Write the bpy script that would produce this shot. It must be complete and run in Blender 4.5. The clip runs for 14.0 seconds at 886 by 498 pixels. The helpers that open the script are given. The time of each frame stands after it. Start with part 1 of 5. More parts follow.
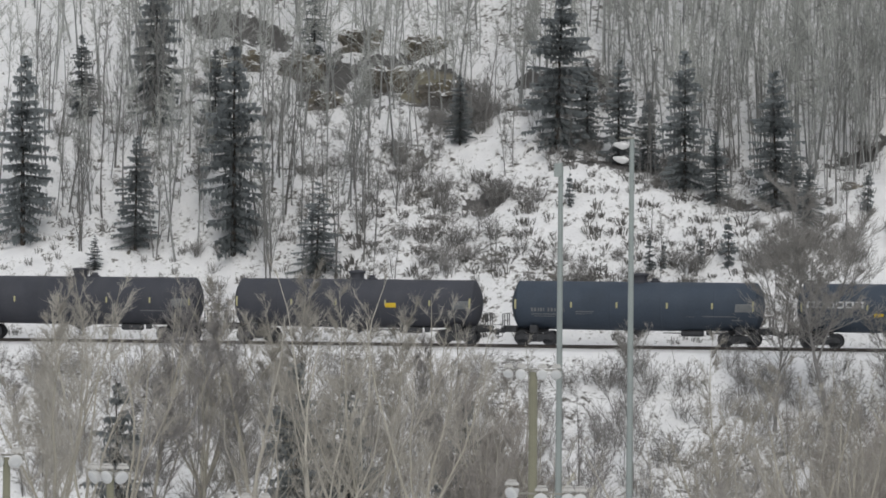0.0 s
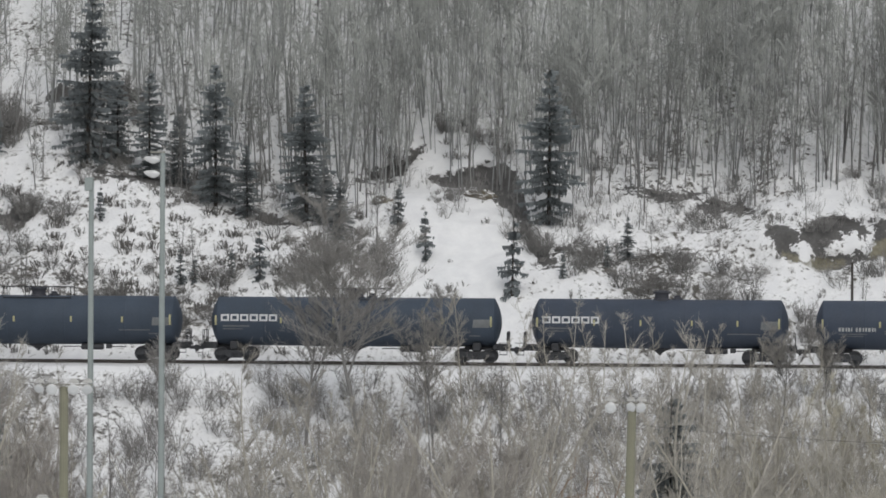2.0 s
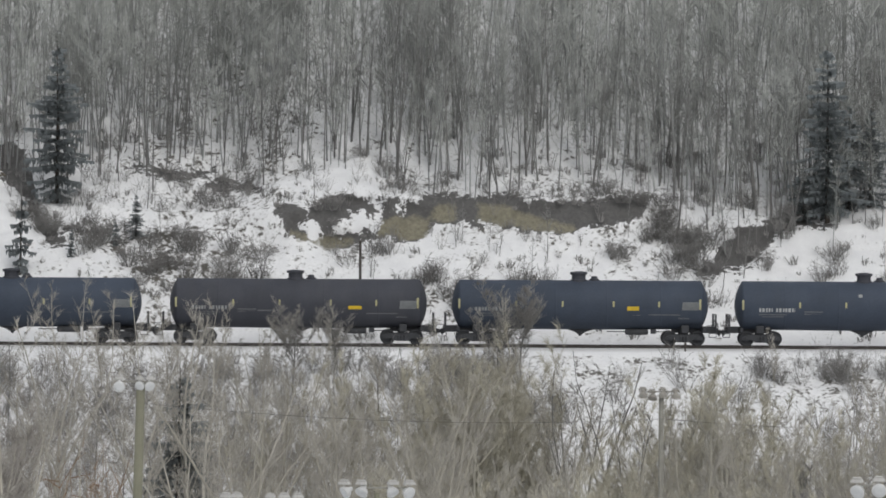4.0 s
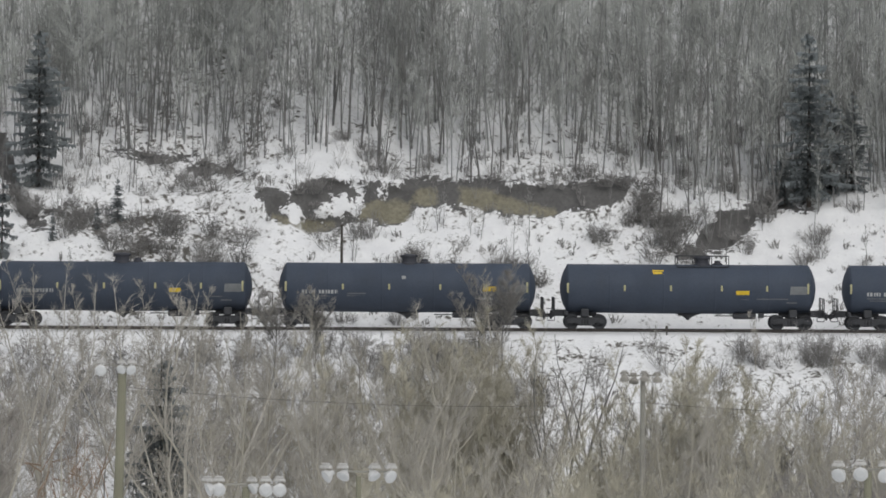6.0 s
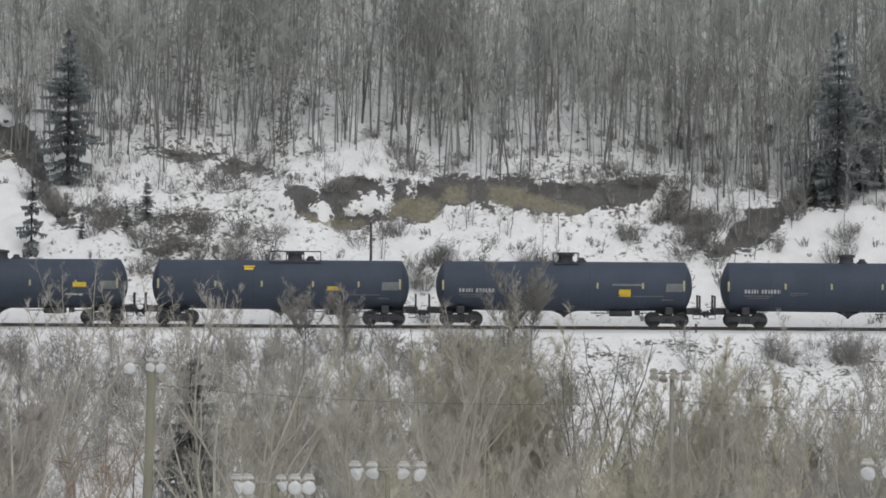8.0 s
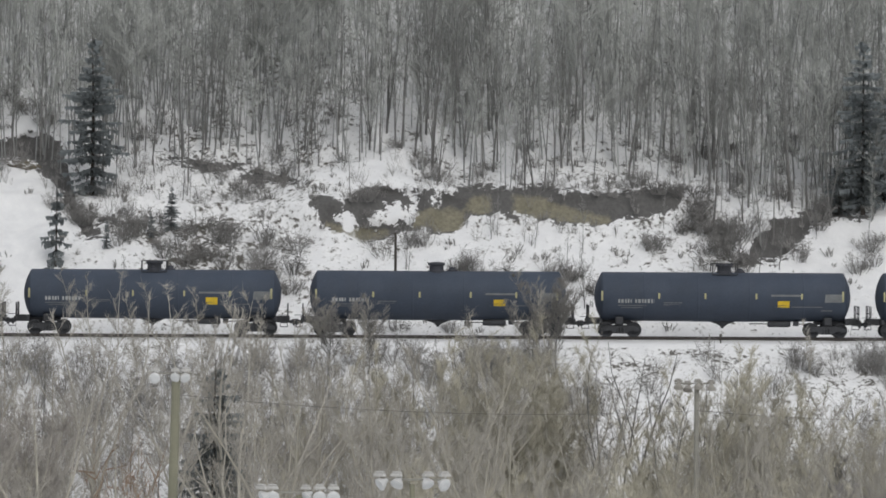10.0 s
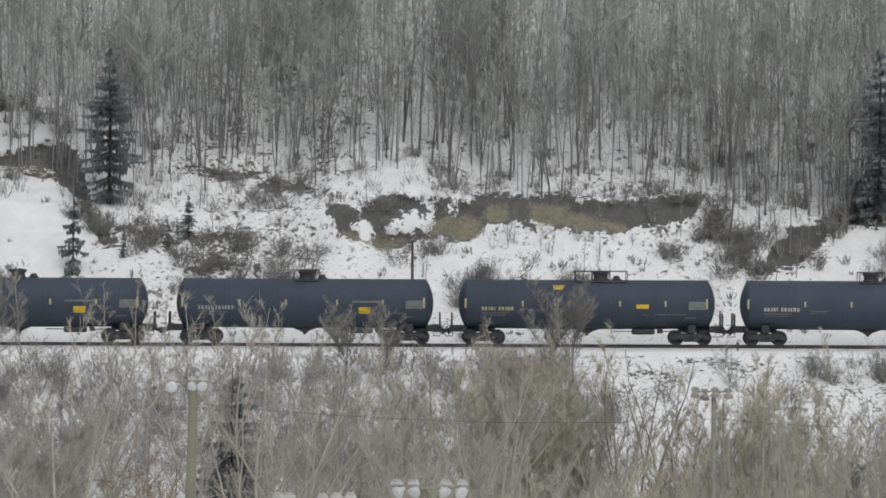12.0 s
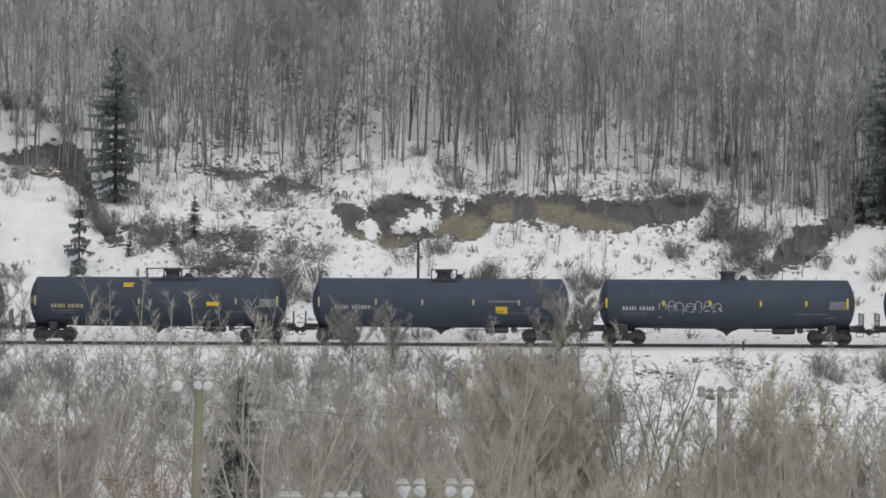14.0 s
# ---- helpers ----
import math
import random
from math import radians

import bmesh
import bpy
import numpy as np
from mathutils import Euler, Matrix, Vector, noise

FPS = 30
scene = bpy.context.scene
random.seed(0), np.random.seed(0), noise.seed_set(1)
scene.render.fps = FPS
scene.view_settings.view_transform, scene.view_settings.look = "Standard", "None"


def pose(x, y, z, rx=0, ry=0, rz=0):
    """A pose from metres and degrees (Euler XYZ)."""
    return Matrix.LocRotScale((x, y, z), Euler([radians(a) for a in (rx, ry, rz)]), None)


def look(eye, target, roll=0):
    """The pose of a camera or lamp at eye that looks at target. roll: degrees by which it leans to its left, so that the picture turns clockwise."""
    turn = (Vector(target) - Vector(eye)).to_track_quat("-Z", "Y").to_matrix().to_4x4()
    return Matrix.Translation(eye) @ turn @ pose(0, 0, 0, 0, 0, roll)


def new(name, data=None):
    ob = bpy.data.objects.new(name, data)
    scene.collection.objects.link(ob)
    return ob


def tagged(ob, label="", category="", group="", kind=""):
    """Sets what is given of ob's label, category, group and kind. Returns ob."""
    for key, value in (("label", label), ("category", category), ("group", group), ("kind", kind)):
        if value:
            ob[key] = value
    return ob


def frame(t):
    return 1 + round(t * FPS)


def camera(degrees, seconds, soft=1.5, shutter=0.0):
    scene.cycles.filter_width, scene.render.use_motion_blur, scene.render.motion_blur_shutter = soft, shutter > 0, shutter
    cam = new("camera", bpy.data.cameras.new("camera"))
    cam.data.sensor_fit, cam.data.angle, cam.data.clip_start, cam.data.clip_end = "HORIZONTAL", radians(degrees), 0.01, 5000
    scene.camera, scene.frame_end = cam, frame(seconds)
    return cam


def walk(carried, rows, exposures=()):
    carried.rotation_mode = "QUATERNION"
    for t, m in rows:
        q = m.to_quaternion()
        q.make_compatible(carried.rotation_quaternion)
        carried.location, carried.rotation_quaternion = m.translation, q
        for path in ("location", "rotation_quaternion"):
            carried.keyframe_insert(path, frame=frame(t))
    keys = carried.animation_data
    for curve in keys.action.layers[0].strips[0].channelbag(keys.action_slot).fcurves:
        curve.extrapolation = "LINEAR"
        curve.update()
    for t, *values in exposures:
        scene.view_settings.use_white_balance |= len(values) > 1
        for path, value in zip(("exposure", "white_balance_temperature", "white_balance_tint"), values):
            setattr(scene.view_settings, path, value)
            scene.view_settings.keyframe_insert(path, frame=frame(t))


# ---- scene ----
cam = camera(10.806, 14.0, soft=1.7)
walk(cam, [
    (0, pose(0, 0, 8, 89.652, -0.433, 10.028)),
    (0.3, pose(0, 0, 8, 89.521, -0.474, 8.885)),
    (0.5, pose(0, 0, 8, 89.406, -0.5, 8.316)),
    (0.7, pose(0, 0, 8, 89.515, -0.457, 8.027)),
    (1, pose(0, 0, 8, 89.529, -0.392, 7.728)),
    (1.3, pose(0, 0, 8, 89.652, -0.333, 6.966)),
    (1.5, pose(0, 0, 8, 89.727, -0.296, 6.185)),
    (1.7, pose(0, 0, 8, 89.758, -0.314, 5.315)),
    (2, pose(0, 0, 8, 89.863, -0.338, 4.296)),
    (2.2, pose(0, 0, 8, 89.847, -0.331, 3.567)),
    (2.5, pose(0, 0, 8, 89.835, -0.32, 2.344)),
    (2.7, pose(0, 0, 8, 90.038, -0.263, 1.759)),
    (3, pose(0, 0, 8, 90.199, -0.177, 0.847)),
    (3.1, pose(0, 0, 8, 90.278, -0.199, 0.554)),
    (3.5, pose(0, 0, 8, 89.958, -0.285, -0.644)),
    (3.8, pose(0, 0, 8, 89.831, -0.319, -1.356)),
    (4, pose(0, 0, 8, 89.636, -0.341, -1.709)),
    (4.2, pose(0, 0, 8, 89.482, -0.428, -1.929)),
    (6.3, pose(0, 0, 8, 89.437, -0.322, -1.912)),
    (6.5, pose(0, 0, 8, 89.49, -0.29, -1.874)),
    (7, pose(0, 0, 8, 89.296, -0.377, -1.8)),
    (7.5, pose(0, 0, 8, 89.074, -0.362, -1.695)),
    (8, pose(0, 0, 8, 89.41, -0.347, -1.578)),
    (8.2, pose(0, 0, 8, 89.525, -0.292, -1.551)),
    (10.3, pose(0, 0, 8, 89.535, -0.311, -1.233)),
    (10.5, pose(0, 0, 8, 89.59, -0.285, -1.201)),
    (11, pose(0, 0, 8, 89.618, -0.306, -1.138)),
    (11.5, pose(0, 0, 8, 89.621, -0.277, -1.108)),
    (12, pose(0, 0, 8, 89.633, -0.268, -1.072)),
    (12.5, pose(0, 0, 8, 89.667, -0.3, -1.064)),
    (13, pose(0, 0, 8, 89.657, -0.296, -1.043)),
    (13.5, pose(0, 0, 8, 89.671, -0.29, -1.019)),
    (14, pose(0, 0, 8, 89.623, -0.291, -1.0)),
])

# ---- overcast winter daylight ----
world = bpy.data.worlds.new("overcast_sky")
scene.world = world
world.use_nodes = True
wn, wl = world.node_tree.nodes, world.node_tree.links
sky = wn.new("ShaderNodeTexSky")
sky.sky_type = 'NISHITA'
sky.sun_disc = False
sky.sun_elevation = radians(38)
sky.sun_rotation = radians(200)
veil = wn.new("ShaderNodeMixRGB")
veil.inputs["Fac"].default_value = 0.82
veil.inputs["Color2"].default_value = (7.75, 7.92, 8.12, 1)
wl.new(sky.outputs["Color"], veil.inputs["Color1"])
wl.new(veil.outputs["Color"], wn["Background"].inputs["Color"])
wn["Background"].inputs["Strength"].default_value = 0.084

sun_data = bpy.data.lights.new("sun", 'SUN')
sun_data.energy = 1.0
sun_data.angle = radians(25)
sun_data.color = (1.0, 0.97, 0.92)
sun = new("sun", sun_data)
sun.matrix_world = look((0, 0, 0), (-0.27, 0.74, -0.62))
scene.view_settings.exposure = 0.0

# ---- the lie of the land: valley floor, railway bank, wooded hillside ----
def table(x, pts):
    """Straight interpolation in a short table of (x, value)."""
    if x <= pts[0][0]:
        return pts[0][1]
    for (a, va), (b, vb) in zip(pts, pts[1:]):
        if x <= b:
            k = (x - a) / (b - a)
            k = k * k * (3 - 2 * k)
            return va + (vb - va) * k
    return pts[-1][1]


CREST = ((-120, 14.0), (-55, 13.6), (-34, 9.0), (-22, 9.4), (-2, 8.6), (4, 9.6), (22, 9.4), (30, 8.2), (60, 8.0))
SCARP = ((-120, 0.3), (-60, 0.35), (-34, 0.2), (-6, 0.2), (0, 1.0), (21, 1.0), (26, 0.5), (60, 0.5))
TRACK_Y = 300.0


def hill_height(x, y):
    d = y - 305.2
    zc, steep = table(x, CREST), table(x, SCARP)
    z0 = zc - 3.0 * steep
    d0 = z0 / 0.74
    if d < d0:
        z = 0.74 * d
    else:
        d1 = d0 + 3.0 * steep / 2.4
        if d < d1:
            z = z0 + (d - d0) * 2.4
        else:
            d2 = d1 + 7.5
            if d < d2:
                z = zc + 0.42 * (d - d1)
            else:
                z = zc + 3.15 + 0.66 * (d - d2)
    if z > 58:
        z = 58 + 12 * (1 - math.exp(-(z - 58) / 12))
    rough = min(1.0, max(0.0, d / 4.0))
    z += rough * (1.1 * noise.noise((x / 9.0, y / 7.0, 3.1)) + 0.5 * noise.noise((x / 3.1, y / 2.6, 7.7)) + 0.18 * noise.noise((x / 1.1, y / 1.0, 1.9)))
    return z - 0.32


def ground_height(x, y):
    if y > 305.2:
        return hill_height(x, y)
    if y > 296.2:
        bed = -0.13 if y > 299.1 else -0.30
        return bed + 0.04 * noise.noise((x / 1.7, y / 1.2, 0.4))
    fall = 296.2 - y
    z = -0.32 - 0.52 * fall + min(1, fall / 4) * (0.7 * noise.noise((x / 5.0, y / 4.0, 5.2)) + 0.25 * noise.noise((x / 1.6, y / 1.6, 9.2)))
    floor = -14.0 + 0.25 * noise.noise((x / 8.0, y / 8.0, 2.0))
    z = max(z, floor)
    if y < 60:
        k = min(1.0, max(0.0, (60 - y) / 55.0))
        k = k * k * (3 - 2 * k)
        z = max(z, -14.0 + 20.4 * k)
    return z


# banks of bare earth along the slope and one strip of painted shade, each as (x, height of its lip, height of its foot)
MAIN_SCARP = (
    (-2.3, 8.5, 8.4), (-1.6, 9.0, 7.8), (-0.8, 8.9, 6.8), (0.5, 8.7, 6.3), (1.5, 9.5, 5.9), (2.4, 9.6, 5.9), (3.9, 9.4, 6.3), (5.1, 9.4, 6.8), (6.2, 9.4, 6.8), (7.4, 9.1, 6.5),
    (8.3, 9.6, 6.9), (9.1, 9.7, 7.8), (12.0, 9.7, 7.7), (13.9, 9.7, 7.5), (15.7, 9.4, 7.2), (17.6, 9.3, 7.0), (19.5, 9.4, 7.4), (21.5, 9.5, 7.8), (22.7, 9.6, 8.4), (23.3, 9.7, 9.3),
)
LEFT_SCARP = (
    (-25.6, 12.2, 12.0), (-24.8, 12.5, 11.6), (-23.4, 12.6, 11.3), (-22.4, 12.9, 11.5), (-21.6, 13.3, 11.2), (-20.6, 13.3, 10.8), (-19.8, 13.0, 10.1), (-19.3, 12.7, 9.5), (-18.7, 11.0, 8.9),
    (-18.2, 9.9, 8.1), (-17.8, 8.4, 7.2), (-17.3, 7.7, 6.3), (-16.7, 7.2, 5.9), (-16.0, 6.7, 6.3),
)
SMALL_SCARPS = (
    ((-16.1, 7.3, 6.9), (-15.5, 7.6, 7.2), (-14.9, 7.8, 7.6)),
    ((-12.2, 11.5, 11.4), (-11.2, 11.6, 11.2), (-10.1, 11.7, 10.8), (-9.2, 11.6, 10.5), (-8.0, 11.4, 10.5), (-6.9, 11.4, 10.9), (-6.2, 11.6, 11.3)),
    ((-6.9, 10.3, 10.1), (-5.7, 10.8, 9.6), (-4.5, 10.6, 9.9), (-3.2, 10.3, 9.7), (-2.2, 9.9, 9.8)),
    ((26.3, 4.8, 4.3), (27.5, 5.4, 4.4), (28.4, 6.8, 4.7), (29.1, 7.2, 4.6), (30.2, 7.6, 5.1), (31.1, 7.9, 6.1), (31.8, 8.2, 7.1), (32.7, 8.3, 7.4), (34.5, 8.4, 7.7), (36.0, 8.3, 7.8)),
    ((25.3, 6.4, 6.1), (25.7, 6.9, 5.7), (26.3, 6.7, 5.9), (26.7, 6.4, 6.2)),
)
FAR_SCARPS_AND_SHADE = (
    ((-30.3, 12.3, 11.9), (-29.2, 12.8, 11.8), (-28.2, 13.3, 12.0), (-27.3, 13.6, 12.4), (-26.8, 14.1, 13.1), (-26.2, 14.6, 14.2)),
    ((-38.8, 9.9, 9.7), (-37.1, 10.0, 9.3), (-35.8, 9.7, 8.7), (-34.6, 9.3, 8.7), (-33.6, 9.0, 8.8)),
    # shade under the terrace spruces, painted in the dark earth colour
    ((-51.6, 13.2, 12.9), (-49.9, 13.1, 12.5), (-47.9, 12.9, 12.0), (-45.9, 12.6, 11.8), (-43.9, 12.1, 11.4), (-42.0, 11.6, 11.3)),
    ((-54.0, 17.4, 17.2), (-52.8, 18.6, 17.5), (-51.5, 18.9, 17.3), (-50.3, 19.0, 17.4), (-48.7, 18.9, 17.5), (-47.4, 18.4, 17.3), (-46.3, 18.0, 17.2)),
    ((-54.8, 9.7, 8.7), (-53.6, 9.9, 8.5), (-52.6, 10.0, 8.8), (-51.8, 9.5, 9.3)),
)
CRAG_EARTH = (
    ((-79.6, 23.0, 22.7), (-78.0, 23.2, 21.6), (-76.2, 23.4, 21.0), (-74.5, 23.1, 20.9), (-72.7, 22.3, 20.6), (-71.0, 21.4, 20.4)),
    ((-69.2, 18.4, 16.4), (-67.4, 20.1, 15.9), (-66.2, 21.6, 16.0), (-65.0, 22.1, 16.2), (-63.3, 21.2, 16.2), (-61.6, 20.4, 16.2), (-59.9, 19.5, 16.1), (-58.1, 18.7, 16.1), (-56.8, 17.6, 16.3)),
)
# paler clay in the faces of the banks
CLAY_BANDS = (
    ((-1.6, 7.4, 6.8), (0.5, 6.9, 6.2), (2.0, 6.8, 5.8), (3.3, 6.7, 6.3)),
    ((5.0, 7.9, 6.8), (6.2, 8.2, 6.7), (7.4, 8.2, 6.4), (8.5, 7.9, 6.8)),
    ((8.7, 8.7, 8.1), (9.3, 9.1, 7.7), (10.2, 9.0, 7.7)),
    ((11.8, 9.1, 7.8), (13.8, 8.9, 7.4), (15.7, 8.3, 7.1), (18.3, 7.6, 7.0)),
    ((-67.2, 22.1, 20.6), (-65.8, 22.4, 20.4), (-64.1, 22.0, 20.9)),
    ((-61.7, 18.7, 16.6), (-60.3, 19.0, 16.3), (-58.4, 18.6, 16.6)),
)
# snow lodged on ledges inside the banks: (x, height, half width, half height)
LODGED = (
    (3.0, 7.4, 1.1, 0.45), (4.1, 8.0, 0.75, 0.42), (0.6, 7.4, 0.55, 0.4), (0.8, 6.75, 0.5, 0.35), (6.2, 8.4, 0.5, 0.28), (4.9, 7.3, 0.6, 0.25),
    (-66.4, 19.9, 1.2, 0.5), (-63.2, 20.9, 1.5, 0.9), (-61.6, 19.1, 0.9, 0.3), (-65.2, 17.2, 0.7, 1.0), (-62.5, 16.6, 1.3, 0.6), (-76.2, 21.0, 0.8, 0.4), (-60.2, 17.2, 0.5, 0.3),
)


def band_depth(x, z, band):
    """How far inside a band a point lies, in metres; negative outside it."""
    if x < band[0][0] - 1.0 or x > band[-1][0] + 1.0:
        return -1.0
    for (xa, ta, fa), (xb, tb, fb) in zip(band, band[1:]):
        if x <= xb or xb == band[-1][0]:
            k = min(1.0, max(0.0, (x - xa) / (xb - xa)))
            d = min(ta + (tb - ta) * k - z, z - fa - (fb - fa) * k)
            return min(d, x - band[0][0] + 0.1, band[-1][0] - x + 0.1)
    return -1.0


def earth_and_shade_depth(x, z):
    d = max(band_depth(x, z, b) for b in (MAIN_SCARP, LEFT_SCARP) + SMALL_SCARPS + FAR_SCARPS_AND_SHADE + CRAG_EARTH)
    for sx, sz, rx, rz in LODGED:
        q = math.hypot((x - sx) / rx, (z - sz) / rz)
        if q < 2:
            d = min(d, (q - 1.0) * rz)
    return max(-1.0, min(1.0, d))


# how much dead grass breaks the snow along the slope
SCRUB = ((-110, -0.02), (-66, 0.04), (-56, 0.045), (-33, 0.035), (-27, 0.0), (-25, -0.15), (-20, -0.15), (-17, 0.05), (-3, 0.07), (2, 0.02), (23, 0.04), (27, -0.04), (36, -0.06), (44, 0.05))


# thickets of shrubs on the slope, with dead grass under them: (x, y, spread, how many)
CLUMPS = (
    (-8.0, 311.0, 3.0, 6), (-13.0, 313.2, 1.5, 6), (8.7, 309.3, 2.2, 8), (22.4, 308.5, 1.2, 5), (26.0, 311.6, 1.6, 7), (24.5, 315.2, 1.8, 5), (29.5, 316.0, 3.0, 4), (-3.0, 309.5, 2.0, 5),
    (15.5, 309.0, 1.5, 4), (-46.0, 310.5, 3.0, 8), (-40.5, 310.8, 3.4, 14), (-53.0, 313.0, 3.5, 12), (-33.0, 312.0, 2.2, 9), (-28.8, 313.5, 2.0, 9), (-17.5, 316.0, 1.8, 6), (-10.2, 314.6, 3.0, 6),
    (-5.0, 312.6, 2.4, 3), (2.5, 308.2, 2.0, 5), (-9.5, 312.2, 2.6, 3), (-6.0, 310.6, 2.2, 3), (25.2, 313.6, 1.4, 8), (-14.2, 315.4, 1.6, 4),
    (10.6, 308.2, 2.0, 5), (-22.5, 328.5, 3.0, 7), (24.2, 315.6, 1.5, 6), (34.0, 317.0, 2.4, 7), (-52.5, 318.6, 1.6, 5), (-56.2, 328.5, 2.4, 12), (-55.4, 325.6, 2.2, 9), (-59.5, 322.0, 2.2, 6), (-47.5, 331.5, 3.2, 10),
)


def graded(lo, fine_lo, fine_hi, hi, step, grow=1.5):
    out = [fine_lo]
    s = step
    while out[0] > lo:
        s *= grow
        out.insert(0, out[0] - s)
    x = fine_lo
    while x < fine_hi:
        x += step
        out.append(x)
    s = step
    while out[-1] < hi:
        s *= grow
        out.append(out[-1] + s)
    return out


def make_ground(material):
    xs = graded(-2500, -108, 60, 2500, 0.38)
    ys = graded(-1500, 40, 262, 262, 6.0)[:-1] + graded(262, 262, 305, 305, 0.55)[:-1] + graded(305, 305, 329, 3500, 0.22, 1.08)
    ys = sorted(set(round(v, 3) for v in ys))
    verts, dark, clay, scrub = [], [], [], []
    for y in ys:
        for x in xs:
            z = ground_height(x, y)
            if y < 305.5:
                scrub.append(-0.3 if y > 295.8 else 0.0)
            else:
                thick = max([0.0] + [1.0 - math.hypot(x - cx, (y - cy) / 0.6) / (r * 1.15) for cx, cy, r, k in CLUMPS if abs(x - cx) < r * 1.2]) if y < 330 else 0.0
                scrub.append(table(x, SCRUB) * min(1.0, (y - 305.5) / 2.0) - 0.05 + 0.075 * min(1.0, 2.0 * thick))
            near = y > 304 and z < 26 and -85 < x < 40
            d = earth_and_shade_depth(x, z) if near else -1.0
            dark.append(d)
            clay.append(max([band_depth(x, z, b) for b in CLAY_BANDS]) if d > -0.2 else -1.0)
            # the bank is hollowed out behind its lip
            hollow = min(1.0, max(0.0, d / 0.4 + 0.2)) * (0.55 + 0.5 * noise.noise((x / 1.3, z / 0.8, 2.0)))
            verts.append((x, y + hollow, z))
    w = len(xs)
    faces = [(j * w + i, j * w + i + 1, (j + 1) * w + i + 1, (j + 1) * w + i) for j in range(len(ys) - 1) for i in range(w - 1)]
    me = bpy.data.meshes.new("ground")
    me.from_pydata(verts, [], faces)
    for name, vals in (("dark_earth_and_shade", dark), ("clay_earth", clay), ("scrub", scrub)):
        at = me.attributes.new(name, 'FLOAT', 'POINT')
        at.data.foreach_set("value", vals)
    me.polygons.foreach_set("use_smooth", [True] * len(faces))
    me.materials.append(material)
    return tagged(new("ground", me), "snow-covered river valley and hillside with bare earth scarps", "ground", kind="structure")

# ---- materials ----
def material(name, base, rough=0.7, vary=0.25, scale=3.0, fine=25.0, metal=0.0, bump=0.2, per_object=0.15, stain=None, stain_amount=0.0, gloss=None, per_stem=False):
    """A surface with broad blotches, fine grain, relief and a small shift of shade from object to object."""
    m = bpy.data.materials.new(name)
    m.use_nodes = True
    nt = m.node_tree
    n, l = nt.nodes, nt.links
    bsdf = n["Principled BSDF"]
    co = n.new("ShaderNodeTexCoord")
    broad = n.new("ShaderNodeTexNoise")
    broad.inputs["Scale"].default_value = scale
    broad.inputs["Detail"].default_value = 5
    grain = n.new("ShaderNodeTexNoise")
    grain.inputs["Scale"].default_value = fine
    grain.inputs["Detail"].default_value = 3
    l.new(co.outputs["Object"], broad.inputs["Vector"])
    l.new(co.outputs["Object"], grain.inputs["Vector"])
    add = n.new("ShaderNodeMath")
    add.operation = 'MULTIPLY_ADD'
    l.new(grain.outputs["Fac"], add.inputs[0])
    add.inputs[1].default_value = 0.5
    l.new(broad.outputs["Fac"], add.inputs[2])
    info = n.new("ShaderNodeObjectInfo")
    add2 = n.new("ShaderNodeMath")
    add2.operation = 'MULTIPLY_ADD'
    if per_stem:
        stem = n.new("ShaderNodeNewGeometry")
        l.new(stem.outputs["Random Per Island"], add2.inputs[0])
    else:
        l.new(info.outputs["Random"], add2.inputs[0])
    add2.inputs[1].default_value = per_object
    l.new(add.outputs[0], add2.inputs[2])
    rng = n.new("ShaderNodeMapRange")
    rng.inputs["From Min"].default_value = 0.4
    rng.inputs["From Max"].default_value = 1.1 + per_object
    rng.inputs["To Min"].default_value = 1 - vary
    rng.inputs["To Max"].default_value = 1 + vary
    l.new(add2.outputs[0], rng.inputs["Value"])
    mul = n.new("ShaderNodeMixRGB")
    mul.blend_type = 'MULTIPLY'
    mul.inputs["Fac"].default_value = 1
    mul.inputs["Color1"].default_value = (*base, 1)
    l.new(rng.outputs[0], mul.inputs["Color2"])
    out = mul.outputs["Color"]
    if stain:
        sp = n.new("ShaderNodeTexNoise")
        sp.inputs["Scale"].default_value = scale * 1.7
        sp.inputs["Detail"].default_value = 6
        st = n.new("ShaderNodeMapping")
        st.inputs["Scale"].default_value = (1.0, 1.0, 0.22)
        l.new(co.outputs["Object"], st.inputs["Vector"])
        l.new(st.outputs["Vector"], sp.inputs["Vector"])
        sr = n.new("ShaderNodeMapRange")
        sr.inputs["From Min"].default_value = 0.45
        sr.inputs["From Max"].default_value = 0.8
        sr.inputs["To Max"].default_value = stain_amount
        l.new(sp.outputs["Fac"], sr.inputs["Value"])
        mx = n.new("ShaderNodeMixRGB")
        l.new(sr.outputs[0], mx.inputs["Fac"])
        l.new(out, mx.inputs["Color1"])
        mx.inputs["Color2"].default_value = (*stain, 1)
        out = mx.outputs["Color"]
    l.new(out, bsdf.inputs["Base Color"])
    bsdf.inputs["Roughness"].default_value = rough
    bsdf.inputs["Metallic"].default_value = metal
    if gloss is not None:
        bsdf.inputs["Specular IOR Level"].default_value = gloss
    if bump:
        b = n.new("ShaderNodeBump")
        b.inputs["Strength"].default_value = bump
        b.inputs["Distance"].default_value = 0.02
        l.new(add.outputs[0], b.inputs["Height"])
        l.new(b.outputs["Normal"], bsdf.inputs["Normal"])
    return m


